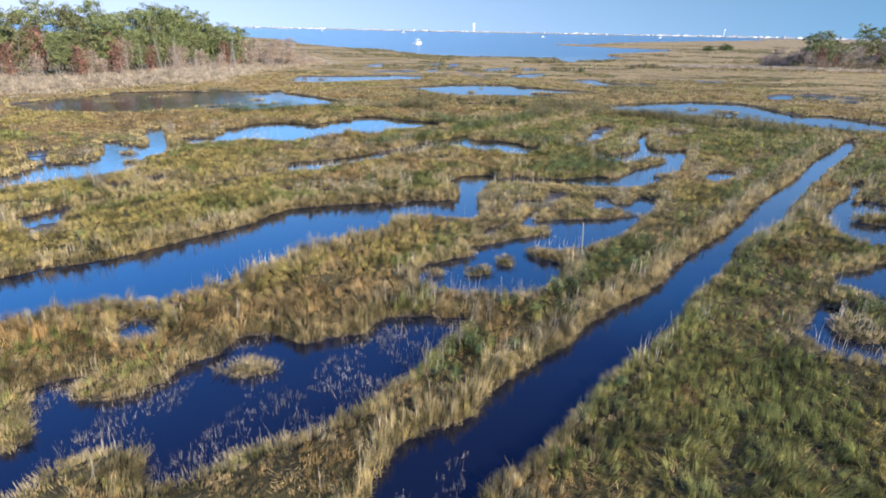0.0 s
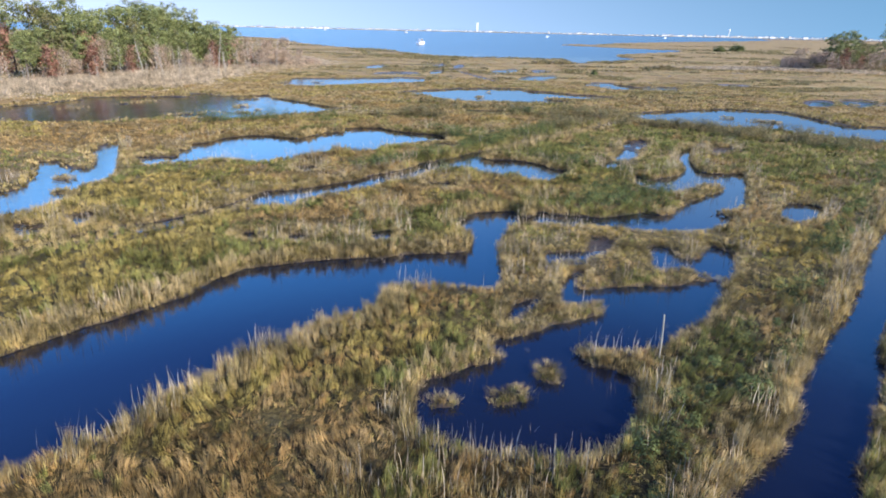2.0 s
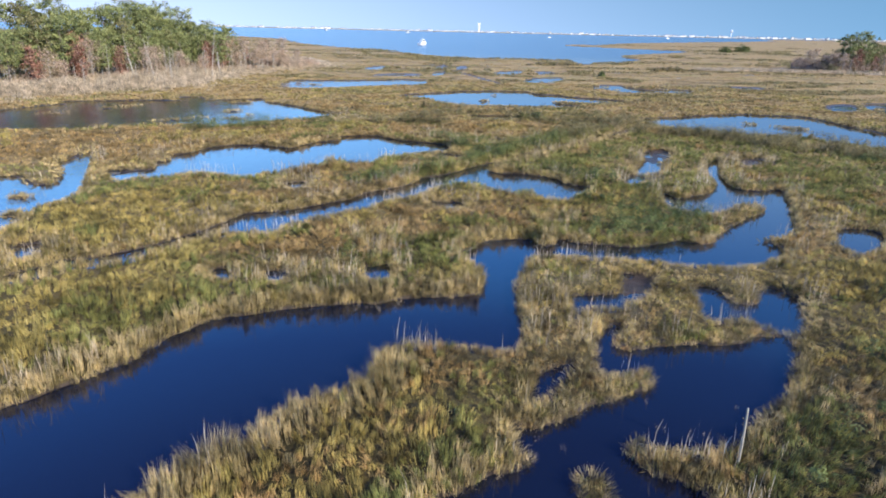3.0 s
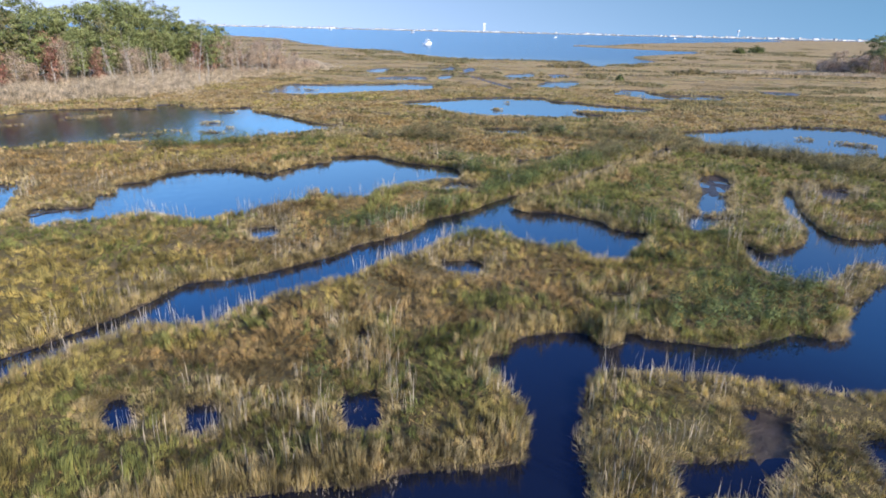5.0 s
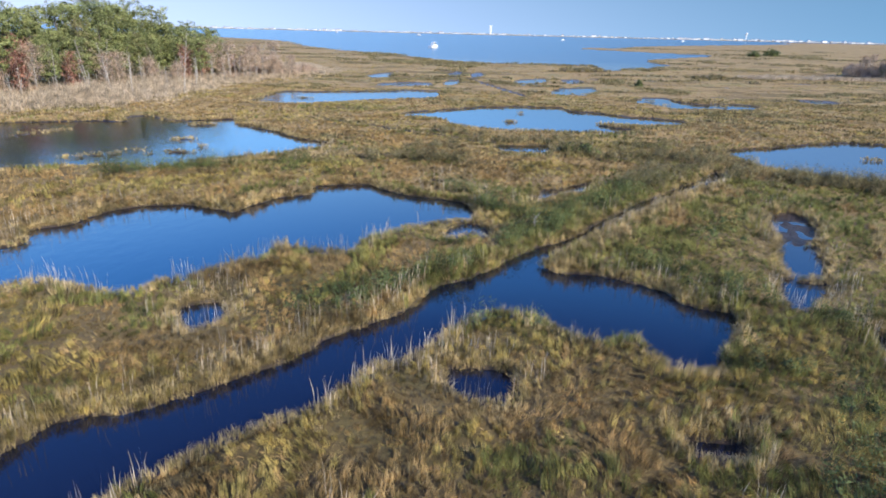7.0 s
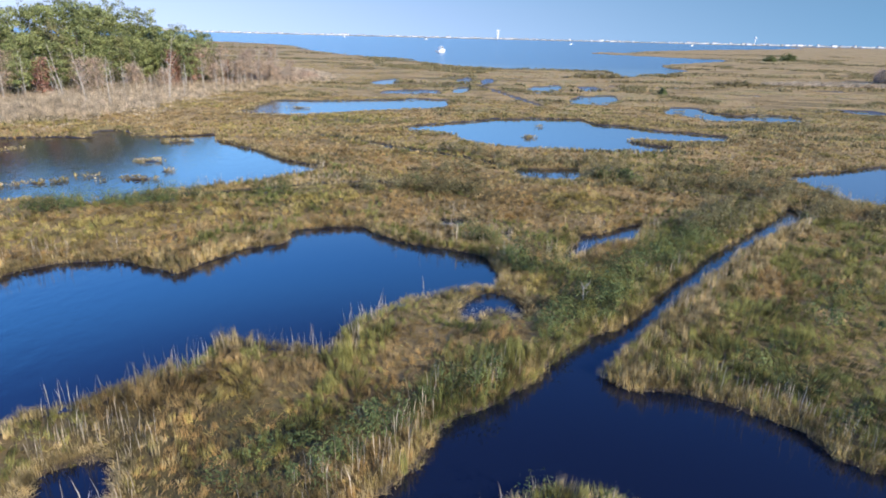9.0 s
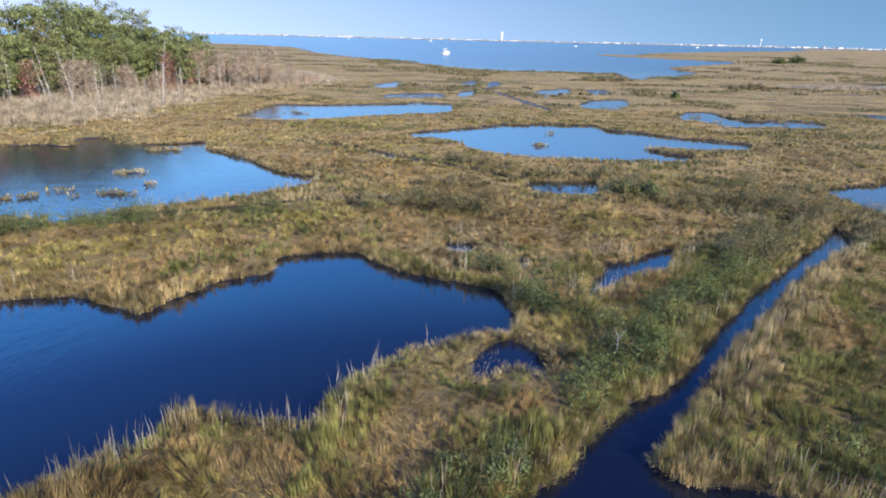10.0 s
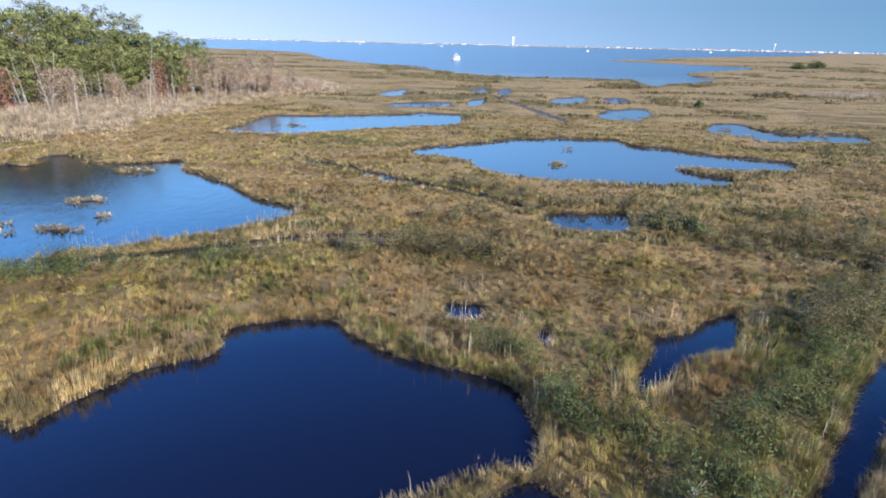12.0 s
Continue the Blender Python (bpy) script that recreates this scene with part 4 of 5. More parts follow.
def brink(x0, x1, y0, y1, per_m2, near, far, wide):
    """The dense fringe that hides the edge of the bank."""
    x, y = scatter(x0, x1, y0, y1, per_m2)
    keep = in_sight(x, y) & (nearness(x, y) >= near) & (nearness(x, y) < far)
    x, y = x[keep], y[keep]
    d = shore(x, y)
    keep = (d > -0.12) & (d < 0.4)
    x, y, d = x[keep], y[keep], d[keep]
    out = -np.c_[shore(x + 0.2, y) - shore(x - 0.2, y), shore(x, y + 0.2) - shore(x, y - 0.2)]
    out /= np.maximum(np.hypot(*out.T), 1e-6)[:, None]
    hang = np.nonzero(d < 0.2)[0].repeat(3)
    m = len(hang)
    droop = out[hang] * rng.uniform(0.55, 0.92, m)[:, None] + rng.normal(0, 0.12, (m, 2))
    droop *= np.minimum(1, 0.95 / np.maximum(np.hypot(*droop.T), 1e-6))[:, None]
    GRASS["edge_straw"].append((x[hang] + rng.normal(0, 0.05, m), y[hang] + rng.normal(0, 0.05, m), np.clip(0.02 + d[hang], 0.02, 0.14) + rng.uniform(0, 0.12, m), rng.uniform(0.14, 0.3, m), droop, 1.3 * wide * rng.uniform(0.6, 1.3, m), np.ones(m, bool)))
    x, y, d = x.repeat(3), y.repeat(3), d.repeat(3)
    n = len(x)
    x, y = x + rng.normal(0, 0.05, n), y + rng.normal(0, 0.05, n)
    tall = 0.50 * (0.55 + 0.8 * vnoise(x, y, 0.7, 34)) * rng.uniform(0.55, 1.1, n) * np.clip(1.28 - y / 155, 0.42, 1) * np.where(on_islet(x, y), np.where(y < 60, 0.5, 0.4), 1) * low_share(x, y)
    pick = rng.random(n) < 0.42 + 0.55 * vnoise(x, y, 6, 35)
    leafy = shrubs_at(x, y) > 0.3
    for key, m in (("edge_straw", pick & ~leafy), ("cordgrass", ~pick & ~leafy), ("green_cordgrass", leafy)):
        GRASS[key].append((x[m], y[m], np.clip(0.02 + d[m], 0, 0.2) - 0.03, tall[m], rng.normal(0, 0.16, (m.sum(), 2)), wide * rng.uniform(0.6, 1.3, m.sum()), rng.random(m.sum()) < (0.6 if near < 20 else 1.1)))


def thatch(x0, x1, y0, y1, per_m2, near, far, wide):
    """Dead leaves matted flat between the standing grass."""
    x, y = scatter(x0, x1, y0, y1, per_m2)
    keep = in_sight(x, y) & (nearness(x, y) >= near) & (nearness(x, y) < far)
    x, y = x[keep], y[keep]
    z, d = ground_height(x, y)
    keep = d > 0.08
    x, y, z, k = x[keep].repeat(4), y[keep].repeat(4), z[keep].repeat(4), 4 * int(keep.sum())
    turn = 2.2 * math.pi * (vnoise(x, y, 2.4, 27) + 0.7 * vnoise(x, y, 0.9, 28)) + rng.normal(0, 0.9, k)
    lean = np.c_[np.cos(turn), np.sin(turn)] * rng.uniform(0.72, 0.96, k)[:, None]
    x, y, z = x + rng.normal(0, 0.12, k), y + rng.normal(0, 0.12, k), z + rng.uniform(-0.02, 0.06, k)
    tall, broad = rng.uniform(0.12, 0.3, k), wide * rng.uniform(0.5, 1.1, k)
    pick = rng.random(k) < 0.35 + 0.5 * vnoise(x, y, 5, 37)
    for key, m in (("salt_hay", pick), ("cordgrass", ~pick)):
        GRASS[key].append((x[m], y[m], z[m], tall[m], lean[m], broad[m], np.ones(m.sum(), bool)))


thatch(-16, 14, 7, 78, 15, 0, 21, 0.03)
thatch(-29, 29, 7, 100, 6, 21, 42, 0.05)
thatch(-62, 62, 11, 150, 2, 42, 90, 0.09)
brink(-16, 14, 7, 78, 120, 0, 21, 0.014)
brink(-29, 29, 7, 100, 60, 21, 42, 0.026)
brink(-62, 62, 11, 150, 16, 42, 90, 0.075)
grow(-16, 14, 7, 78, 18, 34, 0, 21, 0.0135, 0.12)
grow(-29, 29, 7, 100, 11, 32, 21, 42, 0.021, 0.135)
grow(-62, 62, 11, 150, 5.6, 15, 42, 90, 0.05, 0.18)
grow(-150, 180, 40, 300, 1.4, 6, 90, 210, 0.16, 0.5)
grow(-200, 300, 100, 620, 0.07, 5, 210, 560, 0.4, 1.2)
def outer_marsh():
    """The same marsh goes on, more thinly built, beside and behind the flight."""
    wild = np.random.default_rng(99)
    x, y = wild.uniform(-110, 110, 30000), wild.uniform(-45, 150, 30000)
    keep = ~in_sight(x, y)
    x, y = x[keep], y[keep]
    z, d = ground_height(x, y)
    keep = d > 0.05
    x, y, z, n = x[keep].repeat(4), y[keep].repeat(4), z[keep].repeat(4), 4 * int(keep.sum())
    x, y = x + wild.normal(0, 0.2, n), y + wild.normal(0, 0.2, n)
    tall, lean, wide = wild.uniform(0.25, 0.6, n), wild.normal(0, 0.32, (n, 2)), wild.uniform(0.06, 0.14, n)
    lean *= np.minimum(1, 0.85 / np.maximum(np.hypot(*lean.T), 1e-6))[:, None]
    patch = 0.6 * vnoise(x, y, 7, 21) + 0.4 * vnoise(x, y, 2.2, 22)
    for key, m in (("salt_hay", patch > 0.54), ("green_cordgrass", patch < 0.4), ("cordgrass", (patch >= 0.4) & (patch <= 0.54))):
        GRASS[key].append((x[m], y[m], z[m] - 0.04, tall[m], lean[m], wide[m], np.ones(m.sum(), bool)))


outer_marsh()


def tussock_lines():
    """Winding rows of darker, higher growth along old creek lines in the far marsh."""
    wild = np.random.default_rng(123)
    rows = []
    for x0, x1, y0, y1, count, long, wide, seed, tall in ((-75, 100, 84, 170, 60000, 17, 0.030, 141, 0.42), (-150, 220, 165, 330, 90000, 30, 0.034, 142, 0.7), (-250, 400, 300, 620, 60000, 60, 0.04, 143, 0.9)):
        x, y = wild.uniform(x0, x1, count), wild.uniform(y0, y1, count)
        line = vnoise(x / 2.3, y, long, seed) + 0.25 * vnoise(x / 2.3, y, long / 4, seed + 10)
        near_line = np.minimum(np.abs(line - 0.5), np.abs(line - 0.72))
        keep = in_sight(x, y) & (near_line < wide * (0.3 + vnoise(x, y, long / 2, seed + 20))) & (vnoise(x, y, long * 1.3, seed + 30) > 0.36)
        x, y = x[keep], y[keep]
        z, d = ground_height(x, y)
        keep = d > 0.3
        x, y, z = x[keep].repeat(4), y[keep].repeat(4), z[keep].repeat(4)
        n = len(x)
        rows.append((x + wild.normal(0, 0.3, n), y + wild.normal(0, 0.3, n), z - 0.04, tall * wild.uniform(0.6, 1.2, n), wild.normal(0, 0.22, (n, 2)), wild.uniform(0.12, 0.26, n) * (y0 / 120) ** 0.6))
    x, y, z, tall, lean, wide = (np.concatenate(c) for c in zip(*rows))
    lean *= np.minimum(1, 0.85 / np.maximum(np.hypot(*lean.T), 1e-6))[:, None]
    blades("tussock_rows", x, y, z, tall, lean, wide, GREYSHRUB, "dark olive tussocks in winding rows across the marsh", plain=1)


tussock_lines()
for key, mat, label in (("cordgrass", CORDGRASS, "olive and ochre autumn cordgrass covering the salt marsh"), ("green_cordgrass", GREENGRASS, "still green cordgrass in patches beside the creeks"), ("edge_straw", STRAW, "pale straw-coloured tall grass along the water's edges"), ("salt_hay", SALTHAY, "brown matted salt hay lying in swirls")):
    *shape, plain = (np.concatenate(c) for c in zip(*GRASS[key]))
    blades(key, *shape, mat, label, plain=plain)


def stalks():
    """Thin pale seed stalks that stand above the grass by the water."""
    x, y = scatter(-30, 30, 11, 90, 22)
    plume = rng.random((60, 2)) * (2.6, 0.7) + (-3.6, 33.7)
    x, y = np.r_[x, plume[:, 0]], np.r_[y, plume[:, 1]]
    keep = in_sight(x, y) & ((np.arange(len(x)) >= len(x) - 60) | (0.55 * vnoise(x, y, 4, 41) + 0.45 * vnoise(x, y, 0.8, 42) > 0.565))
    x, y = x[keep], y[keep]
    z, d = ground_height(x, y)
    keep = (d > 0.05) & (d < 0.9) & ~on_islet(x, y)
    x, y, z = x[keep], y[keep], z[keep]
    n = len(x)
    lean = rng.normal(0, 0.09, (n, 2))
    blades("seed_stalks", x, y, z, rng.uniform(0.55, 1.25, n) * np.clip(1.4 - y / 150, 0.5, 1), lean, rng.uniform(0.010, 0.019, n), REED, "thin pale seed stalks standing along the banks", "reeds")


def stubble():
    """Sparse dead stems that stand in the shallow pools."""
    xs, ys = [], []
    for x0, x1, y0, y1, amount in ((-12, 2, 11, 23, 36), (-13, -2, 37, 43, 8), (-0.5, 8, 25, 34, 1.5), (-5.2, -2, 63, 69, 30)):
        x, y = scatter(x0, x1, y0, y1, amount)
        d = shore(x, y)
        keep = (d < 0.05) & (d > -0.9) & (rng.random(len(x)) < np.clip((vnoise(x, y, 1.1, 51) - 0.42) * 3, 0, 1))
        xs.append(x[keep]), ys.append(y[keep])
    x, y = np.concatenate(xs).repeat(5), np.concatenate(ys).repeat(5)
    n = len(x)
    x, y = x + rng.normal(0, 0.05, n), y + rng.normal(0, 0.05, n)
    blades("pool_stubble", x, y, np.full(n, -0.1), rng.uniform(0.12, 0.34, n), rng.normal(0, 0.14, (n, 2)), rng.uniform(0.007, 0.013, n), REED, "sparse dead grey-brown stems standing in shallow water", "reeds", plain=1)


def reed_belt():
    """Tall pale reeds between the marsh and the woods."""
    belt = rounded([(-80, 78), (-66, 84), (-60, 95), (-53, 106), (-49.5, 113), (-51, 129), (-51, 141), (-49, 152), (-45.5, 167), (-44, 182), (-50, 200), (-62, 200), (-57, 170), (-64, 146), (-69, 125), (-76, 108), (-98, 88)], 3)
    front = rounded([(60, 207), (86, 212), (105, 207), (130, 203), (160, 202)], 3, False)
    x, y = scatter(-100, -42, 76, 202, 9)
    keep = inside(x + 3 * (vnoise(x, y, 4, 61) - 0.5), y, belt) & in_sight(x, y)
    keep |= in_sight(x, y) & (line_gap(x, y, belt[:33]) < 9) & (rng.random(len(x)) < 0.45 * vnoise(x, y, 3, 63))
    x2, y2 = scatter(55, 165, 196, 220, 4)
    keep2 = line_gap(x2, y2, front) < 4
    x, y = np.concatenate([x[keep], x2[keep2]]), np.concatenate([y[keep], y2[keep2]])
    z, d = ground_height(x, y)
    within, off = inside(x, y, belt), line_gap(x, y, belt[:33])
    keep = (d > 0.2) & ((x > 0) | (rng.random(len(x)) < np.where(within, 0.35 + off / 6, 0.5 - off / 18)))
    x, y, z, within, off = x[keep], y[keep], z[keep], within[keep], off[keep]
    depth = np.where(within, np.clip(0.15 + off / 9, 0, 1), np.clip(0.15 - off / 40, 0, 1))
    tall = np.where(x > 0, 1.2, 0.22 + 1.6 * depth) * (0.6 + 0.6 * vnoise(x, y, 2.5, 62))
    k = 8
    n = len(x) * k
    blades("reed_belt", x.repeat(k) + rng.normal(0, 0.25, n), y.repeat(k) + rng.normal(0, 0.25, n), z.repeat(k), tall.repeat(k) * rng.uniform(0.7, 1.15, n), rng.normal(0, 0.15, (n, 2)), rng.uniform(0.035, 0.065, n), REED, "tall pale beige reeds in front of the woods", "reeds", plain=1)


stalks()
stubble()
reed_belt()


def leaves(centres, radii, count, size, flat=1.0, slim=0.5):
    """Small leaf kites over rounded clumps. Returns vertices and triangles."""
    n = len(centres) * count
    c, r = np.repeat(centres, count, 0), np.repeat(radii, count, 0)
    way = rng.normal(0, 1, (n, 3))
    way /= np.linalg.norm(way, axis=1)[:, None]
    p = c + way * r * (0.55 + 0.5 * rng.random(n))[:, None] * (1, 1, flat)
    facing = way + (0, 0, 0.35) + 0.45 * rng.normal(0, 1, (n, 3))
    a = np.cross(facing, rng.normal(0, 1, (n, 3)))
    a /= np.linalg.norm(a, axis=1)[:, None]
    b = np.cross(facing, a)
    b /= np.linalg.norm(b, axis=1)[:, None]
    s = size * rng.uniform(0.6, 1.4, n)[:, None]
    verts = np.stack([p - a * s, p - b * s * slim, p + b * s * slim, p + a * s], 1).reshape(-1, 3)
    i = 4 * np.arange(n)
    return verts, np.stack([np.c_[i, i + 2, i + 1], np.c_[i + 1, i + 2, i + 3]], 1).reshape(-1, 3)


def shrub_field():
    x, y = scatter(-40, 42, 14, 186, 6.5)
    keep = in_sight(x, y)
    x, y = x[keep], y[keep]
    z, d = ground_height(x, y)
    keep = (d > np.where((y > 62) & (x < -12), 0.5, 0.3)) & (rng.random(len(x)) < 0.75 * np.clip(shrubs_at(x, y) - 0.15, 0, 1) ** 1.2)
    x, y, z = x[keep], y[keep], z[keep]
    big = np.clip((y - 45) / 30, 0, 1)
    r = rng.uniform(0.16, 0.52, len(x)) * (1 + 0.3 * big + 0.7 * big * np.clip((shrubs_at(x, y) - 0.6) / 0.4, 0, 1))
    grey = y + 0.25 * x + 5 * (vnoise(x, y, 5, 36) - 0.5) > 77
    for name, pick, mat, label in (("marsh_shrubs", ~grey, SHRUB, "low green marsh shrubs along the ditch banks"), ("grey_marsh_shrubs", grey, GREYSHRUB, "low grey-olive marsh shrubs in the open marsh")):
        rr = r[pick]
        v, f = leaves(np.c_[x[pick], y[pick], z[pick] + 0.30 + 0.4 * rr], np.c_[rr, rr, rr * 1.05], 150, 0.065 if name[0] == "g" else 0.05, 1.0, 0.28)
        tagged(new(name, mesh_from(name, v, f, mat)), label, "shrubs", kind="stuff")


shrub_field()

# ---- stake in the pool ----
def tube(bm, points, radii, sides=8):
    rings = []
    for i, (p, r) in enumerate(zip(points, radii)):
        p = Vector(p)
        way = (Vector(points[min(i + 1, len(points) - 1)]) - Vector(points[max(i - 1, 0)])).normalized()
        a = way.orthogonal().normalized()
        b = way.cross(a)
        rings.append([bm.verts.new(p + (a * math.cos(t) + b * math.sin(t)) * r) for t in (2 * math.pi * k / sides for k in range(sides))])
    for low, high in zip(rings, rings[1:]):
        for k in range(sides):
            bm.faces.new((low[k], low[(k + 1) % sides], high[(k + 1) % sides], high[k]))
    bm.faces.new(rings[0][::-1])
    bm.faces.new(rings[-1])


bm = bmesh.new()
tube(bm, [(6.70, 29.66, -0.4), (6.685, 29.68, 0.8), (6.655, 29.70, 1.66), (6.652, 29.70, 1.72)], [0.030, 0.028, 0.025, 0.018], 10)
tagged(part("wooden_stake", bm, POSTWOOD), "weathered pale wooden stake standing at the pool's edge", "stake")

# ---- trees ----
def branchy(name, seed, tall, bole, limbs, spread, start, droop=0.15, lean=(0, 0), vase=False):
    """Trunk and limbs as one mesh; returns it with the limbs' ends."""
    rnd = random.Random(seed)
    bm = bmesh.new()
    pts, rad = [], []
    for i in range(9):
        s = i / 8
        pts.append((lean[0] * tall * s + 0.02 * tall * math.sin(3 * s + seed), lean[1] * tall * s + 0.02 * tall * math.sin(2.3 * s + 2 * seed), tall * s - 0.3 * (i == 0)))
        rad.append(bole * (1 - 0.85 * s) + 0.012)
    tube(bm, pts, rad, 8)
    ends = []
    for i in range(limbs):
        s = start + (0.96 - start) * (i + rnd.random() * 0.8) / limbs
        k = min(int(s * 8), 7)
        root = Vector(pts[k]).lerp(Vector(pts[k + 1]), s * 8 - k)
        a = i * 2.4 + rnd.uniform(-0.5, 0.5)
        u = max(0, (s - start) / (1 - start))
        long = spread * tall * ((0.35 + 0.35 * math.sin(math.pi * s)) if vase else 0.25 + 0.5 * math.sin(math.pi * (0.12 + 0.8 * u))) * rnd.uniform(0.6, 1.2)
        tip = root + Vector((math.cos(a) * long, math.sin(a) * long, long * (rnd.uniform(0.6, 1.3) if vase else rnd.uniform(0.1, 0.75) - droop)))
        mid = root.lerp(tip, 0.5) + Vector((0, 0, -0.06 * long))
        tube(bm, [root, mid, tip], [bole * 0.32 * (1.1 - s) + 0.012, bole * 0.2 * (1.1 - s) + 0.01, 0.008], 5)
        ends += [mid, tip]
    ends.append(Vector(pts[-1]))
    return bm, ends


def tree(name, label, seed, tall, bole, limbs, spread, start, bark, leaf, per_end, clump, count, size, flat=0.75, lean=(0, 0)):
    thing = tagged(new(name), label, "tree")
    bm, ends = branchy(name, seed, tall, bole, limbs, spread, start, lean=lean, vase=leaf is TWIG or leaf is None)
    part("trunk", bm, bark, thing)
    if leaf:
        rnd = random.Random(seed + 50)
        centres, radii = [], []
        for e in ends:
            for _ in range(per_end):
                centres.append((e.x + rnd.uniform(-1, 1) * clump * 0.7, e.y + rnd.uniform(-1, 1) * clump * 0.7, e.z + rnd.uniform(-0.3, 0.8) * clump))
                r = clump * rnd.uniform(0.6, 1.25)
                radii.append((r, r, r))
        v, f = leaves(np.array(centres), np.array(radii), count, size, flat, 0.055 if leaf is TWIG else 0.5)
        crown = new("crown", mesh_from("crown", v, f, leaf))
        crown.parent = thing
    return thing


PINES = [tree("pine_tree", "tall pitch pine with an irregular dark green crown", 10 + i, (15.6, 14.6, 16.4, 13.8)[i], 0.2, 22, 0.33, (0.4, 0.36, 0.45, 0.32)[i], BARK, PINE, 3, 0.95, 42, 0.165, 0.7) for i in range(4)]
OAKS = [tree("oak_tree", "half-bare oak with olive brown autumn leaves", 30 + i, (11.6, 10.2, 12.4)[i], 0.15, 24, 0.30, 0.22, BARK, OLIVE, 2, 0.75, 15, 0.2, 0.9) for i in range(3)]
MAPLES = [tree("maple_tree", "slender maple with dull red autumn leaves", 40 + i, (7.6, 8.8)[i], 0.11, 22, 0.26, 0.2, TWIG, RUST, 2, 0.65, 16, 0.17, 0.95) for i in range(2)]
BARES = [tree("bare_tree", "leafless grey-brown young tree at the wood's edge", 50 + i, (7.0, 5.6, 4.4)[i], 0.07, 30, 0.34, 0.3, PALEBARK, TWIG, 2, 0.55, 20, 0.28, 1.1) for i in range(3)]
SNAGS = [tree("dead_tree", "bare bleached dead trunk standing in the reeds", 60 + i, (6.5, 8.6, 5.2, 7.4, 4.4)[i], (0.05, 0.06, 0.042, 0.04, 0.038)[i], 12, 0.18, 0.35, PALEBARK, None, 0, 0, 0, 0, lean=((0.02, 0.0), (0.11, 0.02), (-0.05, 0.02), (0.0, 0.02), (-0.08, 0.0))[i]) for i in range(5)]
for group, word in ((PINES, "pines of the wood"), (OAKS, "oaks of the wood"), (MAPLES, "maples of the wood"), (BARES, "bare trees of the wood's edge"), (SNAGS, "dead trees in the reeds")):
    for ob in group:
        tagged(ob, group=word)
USED = set()


def plant_tree(ob, x, y, turn, size):
    m = Matrix.Translation((x, y, 0.2)) @ pose(0, 0, 0, 0, 0, turn)
    if ob.name not in USED:
        USED.add(ob.name)
        ob.matrix_world = m
        ob.scale = (size, size, size)
        return ob
    made = copy_thing(ob, m)
    made.scale = (size, size, size)
    return made


def wood_edge(line, rows, step, heights, back, seed, green, pines):
    """Rows of trees behind a line; heights: along it, as a share of full size."""
    rnd = random.Random(seed)
    line = rounded(line, 8, False)
    gone = np.r_[0, np.cumsum(np.hypot(*np.diff(line, axis=0).T))]
    for row in range(rows):
        s = rnd.random() * step
        while s < gone[-1]:
            u = s / gone[-1]
            full = float(np.interp(u, np.linspace(0, 1, len(heights)), heights))
            x, y = (float(np.interp(s, gone, line[:, k])) for k in (0, 1))
            off = row * 4.8 + rnd.uniform(-1.6, 1.6)
            x, y = x + back[0] * off, y + back[1] * off
            pick = rnd.random()
            if full < 0.62:
                kind, size = (BARES, rnd.uniform(1.05, 1.5) * full * 1.3)
            elif row == 0:
                kind, size = (BARES, rnd.uniform(0.6, 0.95)) if pick < 0.34 else (MAPLES, rnd.uniform(0.6, 0.9)) if pick < 0.46 else (SNAGS, rnd.uniform(0.7, 1.1)) if pick < 0.74 else (PINES, rnd.uniform(0.4, 0.55))
            elif row == 1:
                kind, size = (OAKS, rnd.uniform(0.7, 0.95)) if pick < 0.10 else (MAPLES, rnd.uniform(0.85, 1.15)) if pick < 0.22 else (PINES, rnd.uniform(0.62, 0.9) * green) if pick < 0.22 + pines else (BARES, rnd.uniform(1.1, 1.5))
            else:
                kind, size = (PINES, rnd.uniform(0.82, 1.05) * green) if pick < pines else (OAKS, rnd.uniform(0.85, 1.05))
            if row:
                size *= min(1, full)
            plant_tree(rnd.choice(kind), x, y, rnd.uniform(0, 360), size)
            s += step * rnd.uniform(0.7, 1.3) * (0.75 if row == 0 else 0.85)


